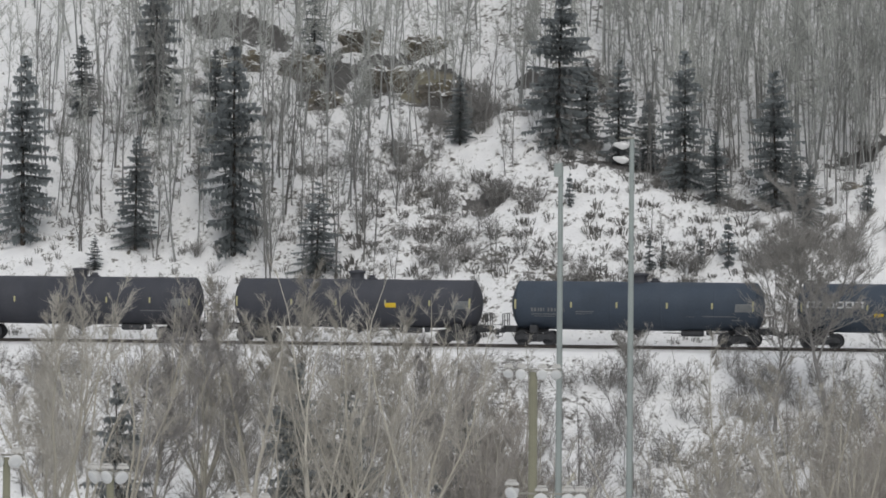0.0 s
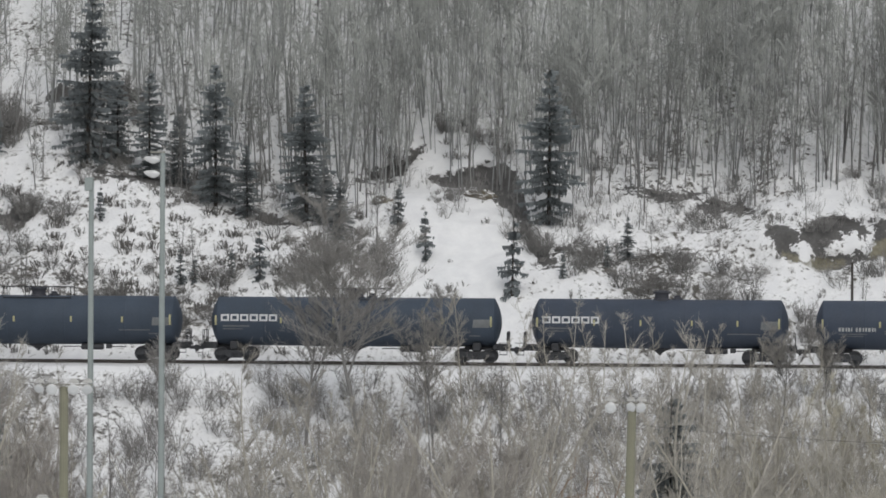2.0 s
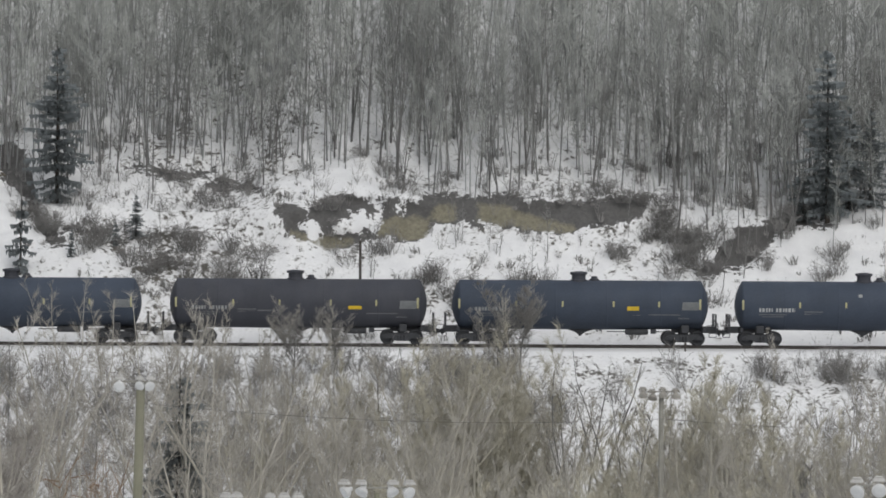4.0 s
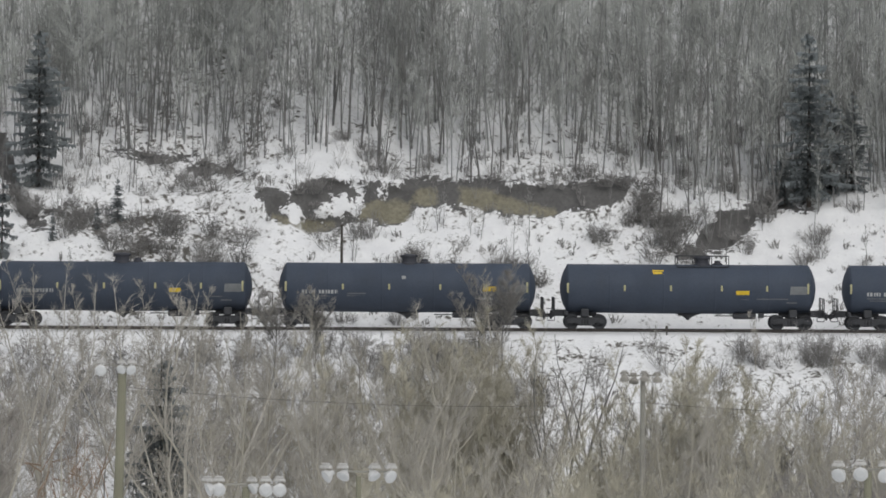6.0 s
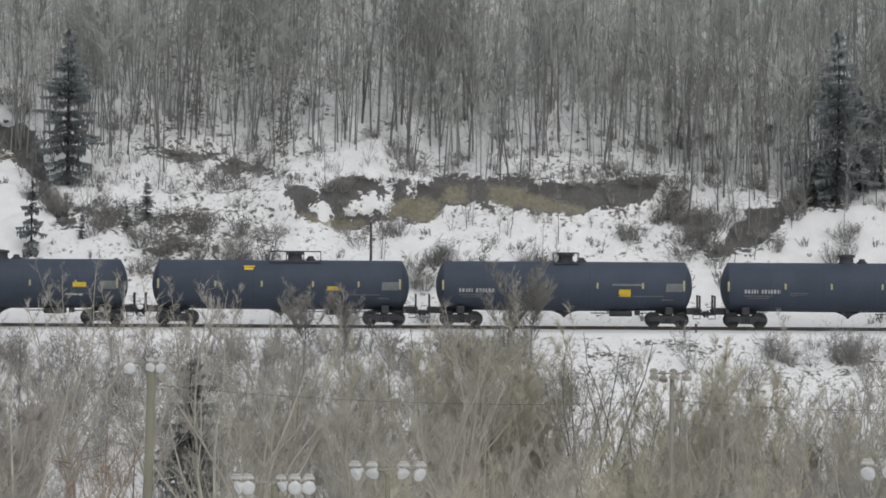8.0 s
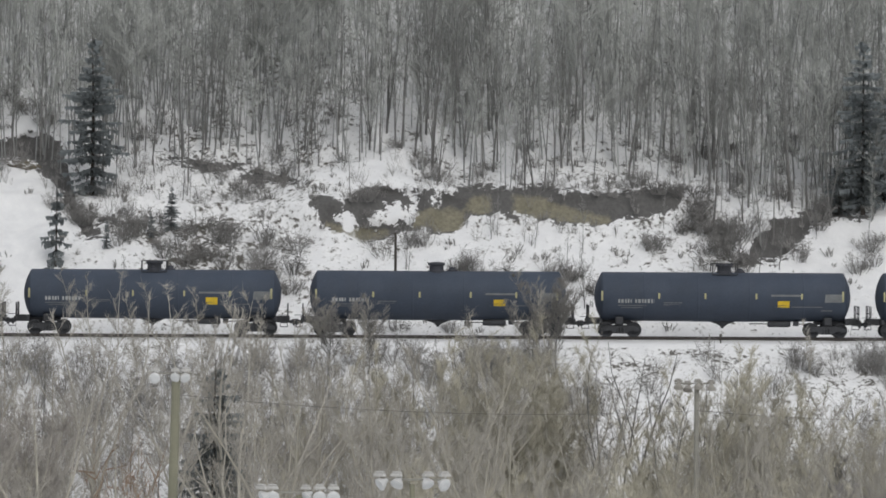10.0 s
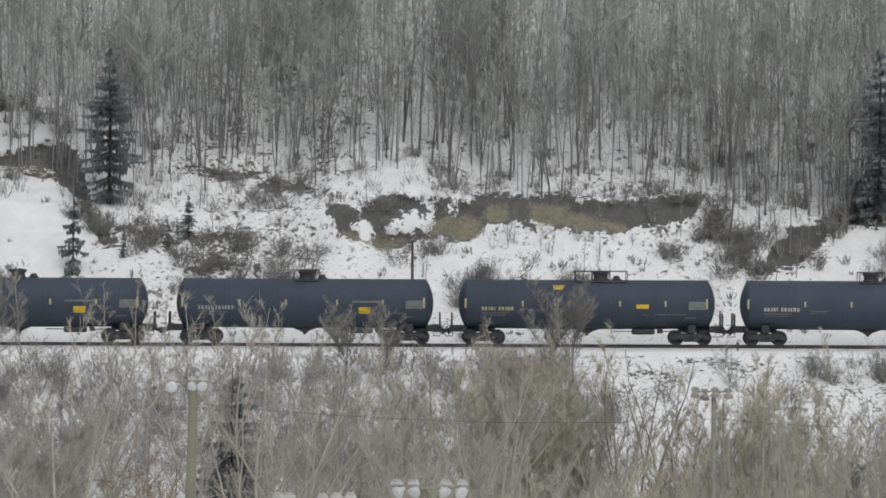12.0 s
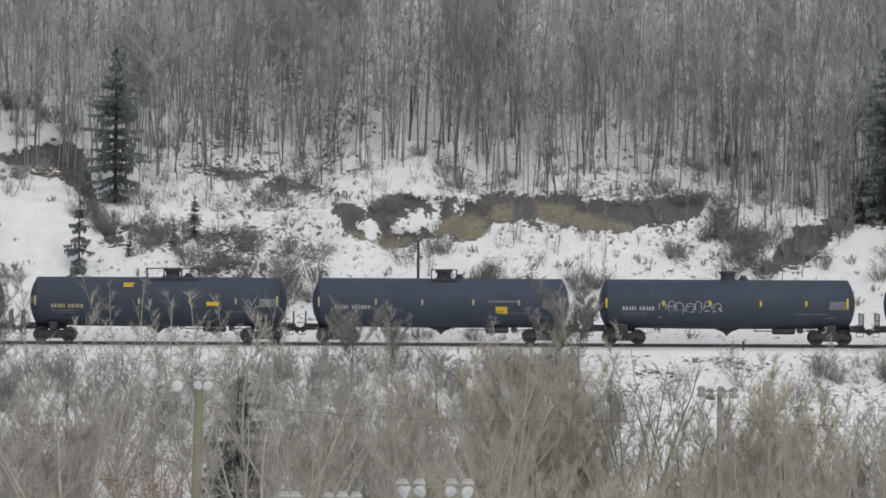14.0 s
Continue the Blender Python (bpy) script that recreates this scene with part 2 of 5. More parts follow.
def ground_material():
    m = bpy.data.materials.new("snow_and_earth")
    m.use_nodes = True
    n, l = m.node_tree.nodes, m.node_tree.links
    bsdf = n["Principled BSDF"]
    co = n.new("ShaderNodeTexCoord")

    def tex(scale, detail, rough=0.55):
        t = n.new("ShaderNodeTexNoise")
        t.inputs["Scale"].default_value, t.inputs["Detail"].default_value, t.inputs["Roughness"].default_value = scale, detail, rough
        l.new(co.outputs["Object"], t.inputs["Vector"])
        return t.outputs["Fac"]

    def ramp(value, lo, hi, a=0.0, b=1.0):
        r = n.new("ShaderNodeMapRange")
        r.inputs["From Min"].default_value, r.inputs["From Max"].default_value = lo, hi
        r.inputs["To Min"].default_value, r.inputs["To Max"].default_value = a, b
        l.new(value, r.inputs["Value"])
        return r.outputs[0]

    def mixed(fac, a, b):
        x = n.new("ShaderNodeMixRGB")
        l.new(fac, x.inputs["Fac"])
        for sock, v in ((x.inputs["Color1"], a), (x.inputs["Color2"], b)):
            if isinstance(v, tuple):
                sock.default_value = (*v, 1)
            else:
                l.new(v, sock)
        return x.outputs["Color"]

    def maths(op, a, b):
        x = n.new("ShaderNodeMath")
        x.operation = op
        for sock, v in ((x.inputs[0], a), (x.inputs[1], b)):
            if isinstance(v, (int, float)):
                sock.default_value = v
            else:
                l.new(v, sock)
        return x.outputs[0]

    broad, middle, fine, speck = tex(0.16, 4), tex(0.9, 6, 0.66), tex(4.0, 5, 0.6), tex(2.1, 4, 0.6)
    snow = mixed(ramp(middle, 0.35, 0.7), (0.79, 0.79, 0.80), (0.89, 0.89, 0.89))
    # dead grass, litter and stones breaking the snow
    litter = maths('ADD', maths('MULTIPLY', maths('ADD', middle, speck), 0.5), maths('MULTIPLY', maths('SUBTRACT', fine, 0.5), 0.55))
    litter = maths('ADD', litter, maths('MULTIPLY', maths('SUBTRACT', broad, 0.5), 0.35))
    scrub = n.new("ShaderNodeAttribute")
    scrub.attribute_name = "scrub"
    litter = maths('ADD', litter, scrub.outputs["Fac"])
    litter_mask = ramp(litter, 0.575, 0.635)
    grass = mixed(fine, (0.06, 0.056, 0.05), (0.17, 0.158, 0.14))
    # thin snow with grass tips showing through
    snow = mixed(ramp(litter, 0.50, 0.60, 0.0, 0.42), snow, (0.36, 0.35, 0.335))
    col = mixed(litter_mask, snow, grass)
    edge = maths('ADD', maths('MULTIPLY', maths('SUBTRACT', middle, 0.5), 1.5), maths('MULTIPLY', maths('SUBTRACT', fine, 0.5), 1.0))
    edge = maths('ADD', edge, maths('MULTIPLY', maths('SUBTRACT', tex(0.6, 3), 0.5), 1.0))
    soft_edge = maths('MULTIPLY', edge, 0.45)
    edge = maths('ADD', edge, maths('MULTIPLY', maths('SUBTRACT', tex(1.7, 4, 0.62), 0.5), 1.5))
    for attribute, a, b, lo, hi in (("dark_earth_and_shade", (0.098, 0.095, 0.094), (0.140, 0.136, 0.132), -0.04, 0.03), ("clay_earth", (0.17, 0.158, 0.120), (0.275, 0.255, 0.188), -0.1, 0.22)):
        at = n.new("ShaderNodeAttribute")
        at.attribute_name = attribute
        mask = ramp(maths('ADD', at.outputs["Fac"], edge if attribute == "dark_earth_and_shade" else soft_edge), lo, hi)
        col = mixed(mask, col, mixed(ramp(fine, 0.3, 0.7), a, b))
    l.new(col, bsdf.inputs["Base Color"])
    bsdf.inputs["Roughness"].default_value = 0.75
    bsdf.inputs["Specular IOR Level"].default_value = 0.25
    b = n.new("ShaderNodeBump")
    b.inputs["Strength"].default_value = 0.55
    b.inputs["Distance"].default_value = 0.12
    l.new(litter, b.inputs["Height"])
    l.new(b.outputs["Normal"], bsdf.inputs["Normal"])
    return m


def rock_material():
    """Weathered sandstone; snow lies where the rock is flat enough to hold it."""
    m = material("weathered_sandstone", (0.135, 0.122, 0.105), 0.9, 0.45, 0.8, 6, bump=0.8, stain=(0.25, 0.215, 0.13), stain_amount=0.7)
    n, l = m.node_tree.nodes, m.node_tree.links
    bsdf = n["Principled BSDF"]
    old = bsdf.inputs["Base Color"].links[0].from_socket
    geo = n.new("ShaderNodeNewGeometry")
    sep = n.new("ShaderNodeSeparateXYZ")
    l.new(geo.outputs["Normal"], sep.inputs["Vector"])
    co = n.new("ShaderNodeTexCoord")
    t = n.new("ShaderNodeTexNoise")
    t.inputs["Scale"].default_value = 1.4
    t.inputs["Detail"].default_value = 5
    l.new(co.outputs["Object"], t.inputs["Vector"])
    add = n.new("ShaderNodeMath")
    add.operation = 'ADD'
    l.new(sep.outputs["Z"], add.inputs[0])
    l.new(t.outputs["Fac"], add.inputs[1])
    r = n.new("ShaderNodeMapRange")
    r.inputs["From Min"].default_value = 1.18
    r.inputs["From Max"].default_value = 1.26
    l.new(add.outputs[0], r.inputs["Value"])
    mx = n.new("ShaderNodeMixRGB")
    l.new(r.outputs[0], mx.inputs["Fac"])
    l.new(old, mx.inputs["Color1"])
    mx.inputs["Color2"].default_value = (0.80, 0.80, 0.80, 1)
    l.new(mx.outputs["Color"], bsdf.inputs["Base Color"])
    return m


ROCK = rock_material()
SNOW_GROUND = ground_material()
TANK_NAVY = material("navy_tank_paint", (0.052, 0.066, 0.093), 0.68, 0.3, 0.5, 9, bump=0.03, gloss=0.3, stain=(0.085, 0.085, 0.09), stain_amount=0.14)
TANK_BLACK = material("black_tank_paint", (0.055, 0.058, 0.071), 0.7, 0.3, 0.5, 9, bump=0.03, gloss=0.3, stain=(0.10, 0.098, 0.098), stain_amount=0.22)
TANK_BLUE = material("blue_tank_paint", (0.050, 0.066, 0.091), 0.68, 0.3, 0.5, 9, bump=0.03, gloss=0.3, stain=(0.08, 0.085, 0.09), stain_amount=0.14)
BOGIE_IRON = material("grimy_cast_iron", (0.047, 0.049, 0.054), 0.8, 0.4, 3, 30, bump=0.3)
RAIL_STEEL = material("rusty_rail_steel", (0.045, 0.038, 0.034), 0.6, 0.3, 2, 40, bump=0.2)
WHITE_PAINT = material("white_marking_paint", (0.62, 0.63, 0.64), 0.6, 0.25, 2.0, 15, bump=0.0)
GREY_PAINT = material("grey_marking_paint", (0.29, 0.30, 0.30), 0.6, 0.3, 2.0, 15, bump=0.0)
DULL_WHITE = material("dulled_white_paint", (0.42, 0.43, 0.43), 0.6, 0.3, 2.0, 15, bump=0.0)
PANEL_PAINT = material("dull_panel_paint", (0.165, 0.175, 0.18), 0.65, 0.35, 2.0, 15, bump=0.0)
DIM_PAINT = material("faded_marking_paint", (0.15, 0.155, 0.16), 0.65, 0.3, 2.0, 15, bump=0.0)
YELLOW_PAINT = material("yellow_reflective_paint", (0.68, 0.47, 0.03), 0.5, 0.25, 2.0, 15, bump=0.0)
PALE_YELLOW = material("faded_yellow_paint", (0.42, 0.40, 0.22), 0.55, 0.25, 2.0, 15, bump=0.0)
ASPEN_BARK = material("grey_aspen_bark", (0.185, 0.180, 0.175), 0.9, 0.5, 1.2, 12, per_object=0.5)
# bark of the far woods, mixed dark and pale, lightened to paint in haze
WOODS_BARK = material("haze_lightened_mixed_bark", (0.30, 0.305, 0.30), 0.9, 0.55, 1.2, 12, per_object=1.2, per_stem=True)
ASPEN_TWIG = material("grey_brown_twigs", (0.235, 0.237, 0.228), 0.9, 0.35, 0.6, 8, bump=0.0, per_object=0.4)
POPLAR_BARK = material("pale_olive_poplar_bark", (0.41, 0.385, 0.325), 0.9, 0.35, 1.2, 12, per_object=0.5)
# far twigs paler than ASPEN_TWIG: the haze of distance is in their colour
WOODS_TWIG = material("haze_lightened_grey_woods_twigs", (0.40, 0.41, 0.388), 0.9, 0.45, 0.16, 6, bump=0.0, per_object=0.0)
PALE_BARK = material("pale_grey_poplar_bark", (0.46, 0.435, 0.38), 0.9, 0.3, 1.2, 12, per_object=0.4)
OLD_TWIG = material("ash_grey_twigs", (0.265, 0.255, 0.242), 0.9, 0.3, 0.6, 8, bump=0.0, per_object=0.3)
POPLAR_TWIG = material("olive_brown_twigs", (0.375, 0.355, 0.318), 0.9, 0.35, 0.6, 8, bump=0.0, per_object=0.5)
SHRUB_TWIG = material("dark_shrub_stems", (0.245, 0.238, 0.230), 0.9, 0.4, 0.8, 8, bump=0.0, per_object=0.5)
TUFT_STEM = material("dead_grass_stems", (0.165, 0.158, 0.150), 0.9, 0.35, 0.8, 8, bump=0.0, per_object=0.0)
GREY_THICKET = material("dull_grey_thicket", (0.285, 0.272, 0.265), 0.9, 0.45, 0.3, 8, bump=0.0, per_object=0.0)
THICKET_TWIG = material("olive_brown_thicket", (0.455, 0.430, 0.352), 0.9, 0.4, 0.25, 8, bump=0.0, per_object=0.5)
RED_TWIG = material("russet_willow_stems", (0.32, 0.22, 0.15), 0.9, 0.35, 0.8, 8, bump=0.0, per_object=0.4)
SPRUCE_NEEDLES = material("spruce_needles", (0.185, 0.204, 0.210), 0.9, 0.28, 0.9, 7, bump=0.0, per_object=0.4)
SPRUCE_BARK = material("spruce_bark", (0.07, 0.058, 0.048), 0.9, 0.3, 2, 14)
POLE_WOOD = material("treated_pole_wood", (0.225, 0.22, 0.16), 0.85, 0.25, 0.8, 14)
POLE_DARK = material("weathered_dark_pole", (0.07, 0.062, 0.055), 0.85, 0.25, 0.8, 14)
POLE_STEEL = material("galvanised_pole_steel", (0.30, 0.335, 0.325), 0.5, 0.2, 0.8, 14, metal=0.35)
POLE_DULL = material("grey_weathered_arm", (0.28, 0.272, 0.24), 0.8, 0.25, 3, 20)
DULL_METAL = material("weathered_grey_metal", (0.31, 0.295, 0.265), 0.7, 0.3, 3, 20)
LAMP_METAL = material("spun_aluminium", (0.66, 0.66, 0.65), 0.45, 0.15, 3, 20, metal=0.3)
LAMP_GLASS = material("frosted_lamp_lens", (0.60, 0.61, 0.61), 0.3, 0.1, 3, 20, bump=0.0)
BROWN_TWIG = material("brown_grey_twigs", (0.375, 0.350, 0.325), 0.9, 0.4, 0.3, 8, bump=0.0, per_object=0.4)
BALLAST = material("dull_cast_housing", (0.56, 0.55, 0.53), 0.7, 0.25, 5, 30, metal=0.0)
CABLE = material("weathered_cable", (0.11, 0.11, 0.11), 0.6, 0.1, 3, 10, bump=0.0)

# ---- building blocks ----
def part(name, bm, mat, parent, label=""):
    """Links a bmesh as one mesh object under a thing or a part."""
    me = bpy.data.meshes.new(name)
    bm.to_mesh(me)
    bm.free()
    me.materials.append(mat)
    return part_of(name, me, parent, label)


def part_of(name, me, parent, label=""):
    ob = new(name, me)
    ob.parent = parent
    return tagged(ob, label)


def smooth(bm, angle=40):
    for f in bm.faces:
        f.smooth = True
    for e in bm.edges:
        if len(e.link_faces) == 2 and e.calc_face_angle(0) > radians(angle):
            e.smooth = False
    return bm


def lathe(profile, axis='Z', n=20, bm=None, at=(0, 0, 0)):
    """A solid of revolution from (along, radius) pairs."""
    bm = bm or bmesh.new()
    rings = []
    for a, r in profile:
        ring = []
        for k in range(n):
            c, s = r * math.cos(2 * math.pi * k / n), r * math.sin(2 * math.pi * k / n)
            p = {'X': (a, c, s), 'Y': (c, a, s), 'Z': (c, s, a)}[axis]
            ring.append(bm.verts.new(Vector(p) + Vector(at)))
        rings.append(ring)
    for r0, r1 in zip(rings, rings[1:]):
        for k in range(n):
            bm.faces.new((r0[k], r0[(k + 1) % n], r1[(k + 1) % n], r1[k]))
    bm.faces.new(rings[0])
    bm.faces.new(rings[-1])
    bmesh.ops.recalc_face_normals(bm, faces=bm.faces)
    return bm


def slab(x0, x1, y0, y1, z0, z1, bevel=0.02, bm=None):
    """A bevelled block."""
    b = bmesh.new()
    bmesh.ops.create_cube(b, size=1)
    for v in b.verts:
        v.co = Vector(((x0 + x1) / 2 + v.co.x * (x1 - x0), (y0 + y1) / 2 + v.co.y * (y1 - y0), (z0 + z1) / 2 + v.co.z * (z1 - z0)))
    if bevel:
        bmesh.ops.bevel(b, geom=b.edges[:], offset=bevel, segments=1, affect='EDGES')
    if bm is None:
        return b
    me = bpy.data.meshes.new("tmp")
    b.to_mesh(me)
    b.free()
    bm.from_mesh(me)
    bpy.data.meshes.remove(me)
    return bm


def plate(outline, y0, y1, bevel=0.015):
    """An upright plate with the given (x, z) outline, from y0 to y1."""
    bm = bmesh.new()
    lo = [bm.verts.new((x, y0, z)) for x, z in outline]
    hi = [bm.verts.new((x, y1, z)) for x, z in outline]
    bm.faces.new(lo)
    bm.faces.new(hi)
    for i in range(len(lo)):
        j = (i + 1) % len(lo)
        bm.faces.new((lo[i], lo[j], hi[j], hi[i]))
    bmesh.ops.recalc_face_normals(bm, faces=bm.faces)
    if bevel:
        bmesh.ops.bevel(bm, geom=bm.edges[:], offset=bevel, segments=1, affect='EDGES')
    return bm


class Sticks:
    """Gathers tapered prisms into one mesh."""
    def __init__(self):
        self.v, self.f, self.turn = [], [], 0.0

    def stick(self, p, q, r0, r1, n=3):
        p, q = Vector(p), Vector(q)
        d = q - p
        if d.length < 1e-5:
            return
        d.normalize()
        a = d.orthogonal()
        b = d.cross(a)
        k = len(self.v)
        for c, r in ((p, r0), (q, r1)):
            for i in range(n):
                t = 2 * math.pi * i / n
                self.v.append(c + a * (r * math.cos(t)) + b * (r * math.sin(t)))
        for i in range(n):
            j = (i + 1) % n
            self.f.append((k + i, k + j, k + n + j, k + n + i))

    def leaf(self, *pts):
        k = len(self.v)
        self.v.extend(Vector(p) for p in pts)
        self.f.append(tuple(range(k, k + len(pts))))

    def path(self, pts, r0, r1, n=3):
        """A tapered tube through the points, closed to a point where it ends thin."""
        m = len(pts) - 1
        k = len(self.v)
        for i, p in enumerate(pts):
            d = (Vector(pts[min(m, i + 1)]) - Vector(pts[max(0, i - 1)])).normalized()
            a = d.cross(Vector((0.31, 0.95, 0.05)) if abs(d.y) < 0.9 else Vector((1, 0, 0))).normalized()
            b = d.cross(a)
            r = r0 + (r1 - r0) * i / m
            for j in range(n):
                t = 2 * math.pi * j / n
                self.v.append(Vector(p) + a * (r * math.cos(t)) + b * (r * math.sin(t)))
        for i in range(m):
            for j in range(n):
                q = (j + 1) % n
                self.f.append((k + i * n + j, k + i * n + q, k + (i + 1) * n + q, k + (i + 1) * n + j))

    def twig(self, p, q, r):
        """A thin shoot that ends in a point."""
        d = Vector(q) - Vector(p)
        if d.length < 1e-5:
            return
        d.normalize()
        a = d.orthogonal() * r
        b = d.cross(a)
        k = len(self.v)
        self.v.extend((Vector(p) + a, Vector(p) - a * 0.5 + b * 0.87, Vector(p) - a * 0.5 - b * 0.87, Vector(q)))
        self.f.extend(((k, k + 1, k + 3), (k + 1, k + 2, k + 3), (k + 2, k, k + 3)))

    def blade(self, p, q, r):
        """The finest shoots, thinner than a finger."""
        d = Vector(q) - Vector(p)
        side = d.cross(Vector((self.turn, 1 - self.turn, 0.4))).normalized() * r
        self.turn = (self.turn + 0.381966) % 1.0
        k = len(self.v)
        self.v.extend((Vector(p) + side, Vector(p) - side, Vector(q)))
        self.f.append((k, k + 1, k + 2))

    def mesh(self, name, mat):
        me = bpy.data.meshes.new(name)
        me.from_pydata([tuple(v) for v in self.v], [], self.f)
        me.materials.append(mat)
        return me

    def merge(self, other, m):
        k = len(self.v)
        self.v.extend(m @ v for v in other.v)
        self.f.extend(tuple(i + k for i in f) for f in other.f)


# ---- the land and the railway ----
make_ground(SNOW_GROUND)


def make_rail(y):
    prof = ((-0.075, -0.17), (0.075, -0.17), (0.075, -0.155), (0.012, -0.135), (0.012, -0.045), (0.036, -0.035), (0.036, -0.004), (0.030, 0.0), (-0.030, 0.0), (-0.036, -0.004), (-0.036, -0.035), (-0.012, -0.045), (-0.012, -0.135), (-0.075, -0.155))
    bm = bmesh.new()
    ends = [[bm.verts.new((x, y + a, b)) for a, b in prof] for x in (-260, 260)]
    for i in range(len(prof)):
        j = (i + 1) % len(prof)
        bm.faces.new((ends[0][i], ends[0][j], ends[1][j], ends[1][i]))
    bm.faces.new(ends[0])
    bm.faces.new(ends[1])
    bmesh.ops.recalc_face_normals(bm, faces=bm.faces)
    me = bpy.data.meshes.new("rail")
    bm.to_mesh(me)
    bm.free()
    me.materials.append(RAIL_STEEL)
    return tagged(new("rail", me), "long rusty steel rail on a snowed-in track", "rail", "rails of the track", "structure")


for side in (-0.755, 0.755):
    make_rail(TRACK_Y + side)


# ---- tank cars ----
TANK_R, TANK_Z = 1.55, 2.59
CARS = []
WHEELSETS = []
SHARED = {}


def once(name, make, mat):
    """Mesh data made once and shared by alike parts."""
    if name not in SHARED:
        bm = make()
        me = bpy.data.meshes.new(name)
        bm.to_mesh(me)
        bm.free()
        me.materials.append(mat)
        SHARED[name] = me
    return SHARED[name]


def tank_shell(half, radius):
    # dished heads with a tight knuckle where they meet the shell
    cap = 0.46
    left = [(-half + cap * (k / 9.0) ** 2, radius * 0.985 * k / 9.0 + 0.001) for k in range(1, 10)]
    left += [(-half + cap + 0.025, radius * 0.995), (-half + cap + 0.06, radius)]
    rings = []
    # welded seams: narrow raised bands
    for s in (-half * 0.62, -half * 0.2, half * 0.2, half * 0.62):
        rings += [(s - 0.10, radius), (s - 0.035, radius), (s - 0.02, radius + 0.007), (s + 0.02, radius + 0.007), (s + 0.035, radius), (s + 0.10, radius)]
    prof = left + rings + [(-a, r) for a, r in reversed(left)]
    bm = lathe(prof, 'X', 40)
    # shell sags gently to the outlet in the middle
    for v in bm.verts:
        if v.co.z < -0.3 * radius:
            v.co.z -= 0.07 * (1 - abs(v.co.x) / half)
    return smooth(bm, 35)


def decal(x0, x1, z0, z1, radius, lift=0.012, bm=None, slant=0.0):
    """A painted patch that lies on the flank of the tank; heights count from the tank's axis."""
    bm = bm or bmesh.new()
    m = 5
    cols = []
    for i in range(m):
        z = z0 + (z1 - z0) * i / (m - 1)
        y = -math.sqrt(max(0.01, (radius + lift) ** 2 - z * z))
        o = slant * i / (m - 1)
        cols.append((bm.verts.new((x0 + o, y, z)), bm.verts.new((x1 + o, y, z))))
    for a, b in zip(cols, cols[1:]):
        bm.faces.new((a[0], a[1], b[1], b[0]))
    return bm


def sideframe_shape():
    bm = plate([(-1.22, 0.36), (-1.22, 0.56), (-0.92, 0.66), (-0.5, 0.72), (0.5, 0.72), (0.92, 0.66), (1.22, 0.56), (1.22, 0.36), (0.98, 0.34), (0.62, 0.40), (0.42, 0.22), (-0.42, 0.22), (-0.62, 0.40), (-0.98, 0.34)], -0.07, 0.07)
    for x in (-0.2, 0.0, 0.2):
        lathe([(0.26, 0.05), (0.3, 0.085), (0.56, 0.085), (0.6, 0.05)], 'Z', 8, bm, (x, -0.09, 0))
    for x in (-0.89, 0.89):
        lathe([(-0.16, 0.06), (-0.15, 0.1), (0.05, 0.1)], 'Y', 10, bm, (x, -0.02, 0.46))
    return bm


def wheelset_shape():
    bm = lathe([(-1.0, 0.07), (-0.8, 0.09), (0.8, 0.09), (1.0, 0.07)], 'Y', 10)
    for s in (-1, 1):
        y = 0.755 * s
        lathe([(y - 0.07 * s, 0.16), (y - 0.06 * s, 0.40), (y - 0.065 * s, 0.485), (y - 0.04 * s, 0.488), (y - 0.03 * s, 0.462), (y + 0.065 * s, 0.455), (y + 0.06 * s, 0.40), (y + 0.01 * s, 0.34), (y + 0.0 * s, 0.2), (y + 0.06 * s, 0.15)], 'Y', 16, bm)
        # plate holes make the turning visible
        for k in range(3):
            a = k * 2.094
            lathe([(y + 0.0 * s, 0.035), (y + 0.03 * s, 0.035)], 'Y', 6, bm, (0.27 * math.cos(a), 0, 0.27 * math.sin(a)))
    return smooth(bm, 35)


def make_bogie(x, parent):
    bogie = part_of("bogie", once("bolster", lambda: slab(-0.22, 0.22, -1.0, 1.0, 0.42, 0.80, 0.04), BOGIE_IRON), parent, "grimy cast-iron two-axle bogie")
    bogie.location = (x, 0, 0)
    for y, turn in ((-1.0, 0), (1.0, math.pi)):
        s = part_of("sideframe", once("sideframe", sideframe_shape, BOGIE_IRON), bogie)
        s.location, s.rotation_euler = (0, y, 0), (0, 0, turn)
    for dx in (-0.89, 0.89):
        w = part_of("wheelset", once("wheelset", wheelset_shape, BOGIE_IRON), bogie, "worn steel wheelset")
        w.location = (dx, 0, 0.46)
        WHEELSETS.append((w, dx))


def sill_shape():
    bm = slab(0, 2.9, -0.32, 0.32, 0.80, 1.22, 0.03)
    slab(1.9, 2.1, -1.42, 1.42, 0.88, 1.16, 0.03, bm)
    slab(2.75, 2.9, -1.35, 1.35, 0.98, 1.14, 0.02, bm)
    slab(0.55, 1.05, -1.2, 1.2, 0.78, 1.3, 0.06, bm)
    return bm


def coupler_shape():
    bm = slab(0, 0.42, -0.11, 0.11, 0.74, 0.96, 0.03)
    slab(0.38, 0.62, -0.19, 0.12, 0.68, 1.02, 0.05, bm)
    lathe([(0.6, 0.05), (0.72, 0.07), (1.0, 0.07)], 'Z', 8, bm, (0.5, 0.16, 0))
    return bm


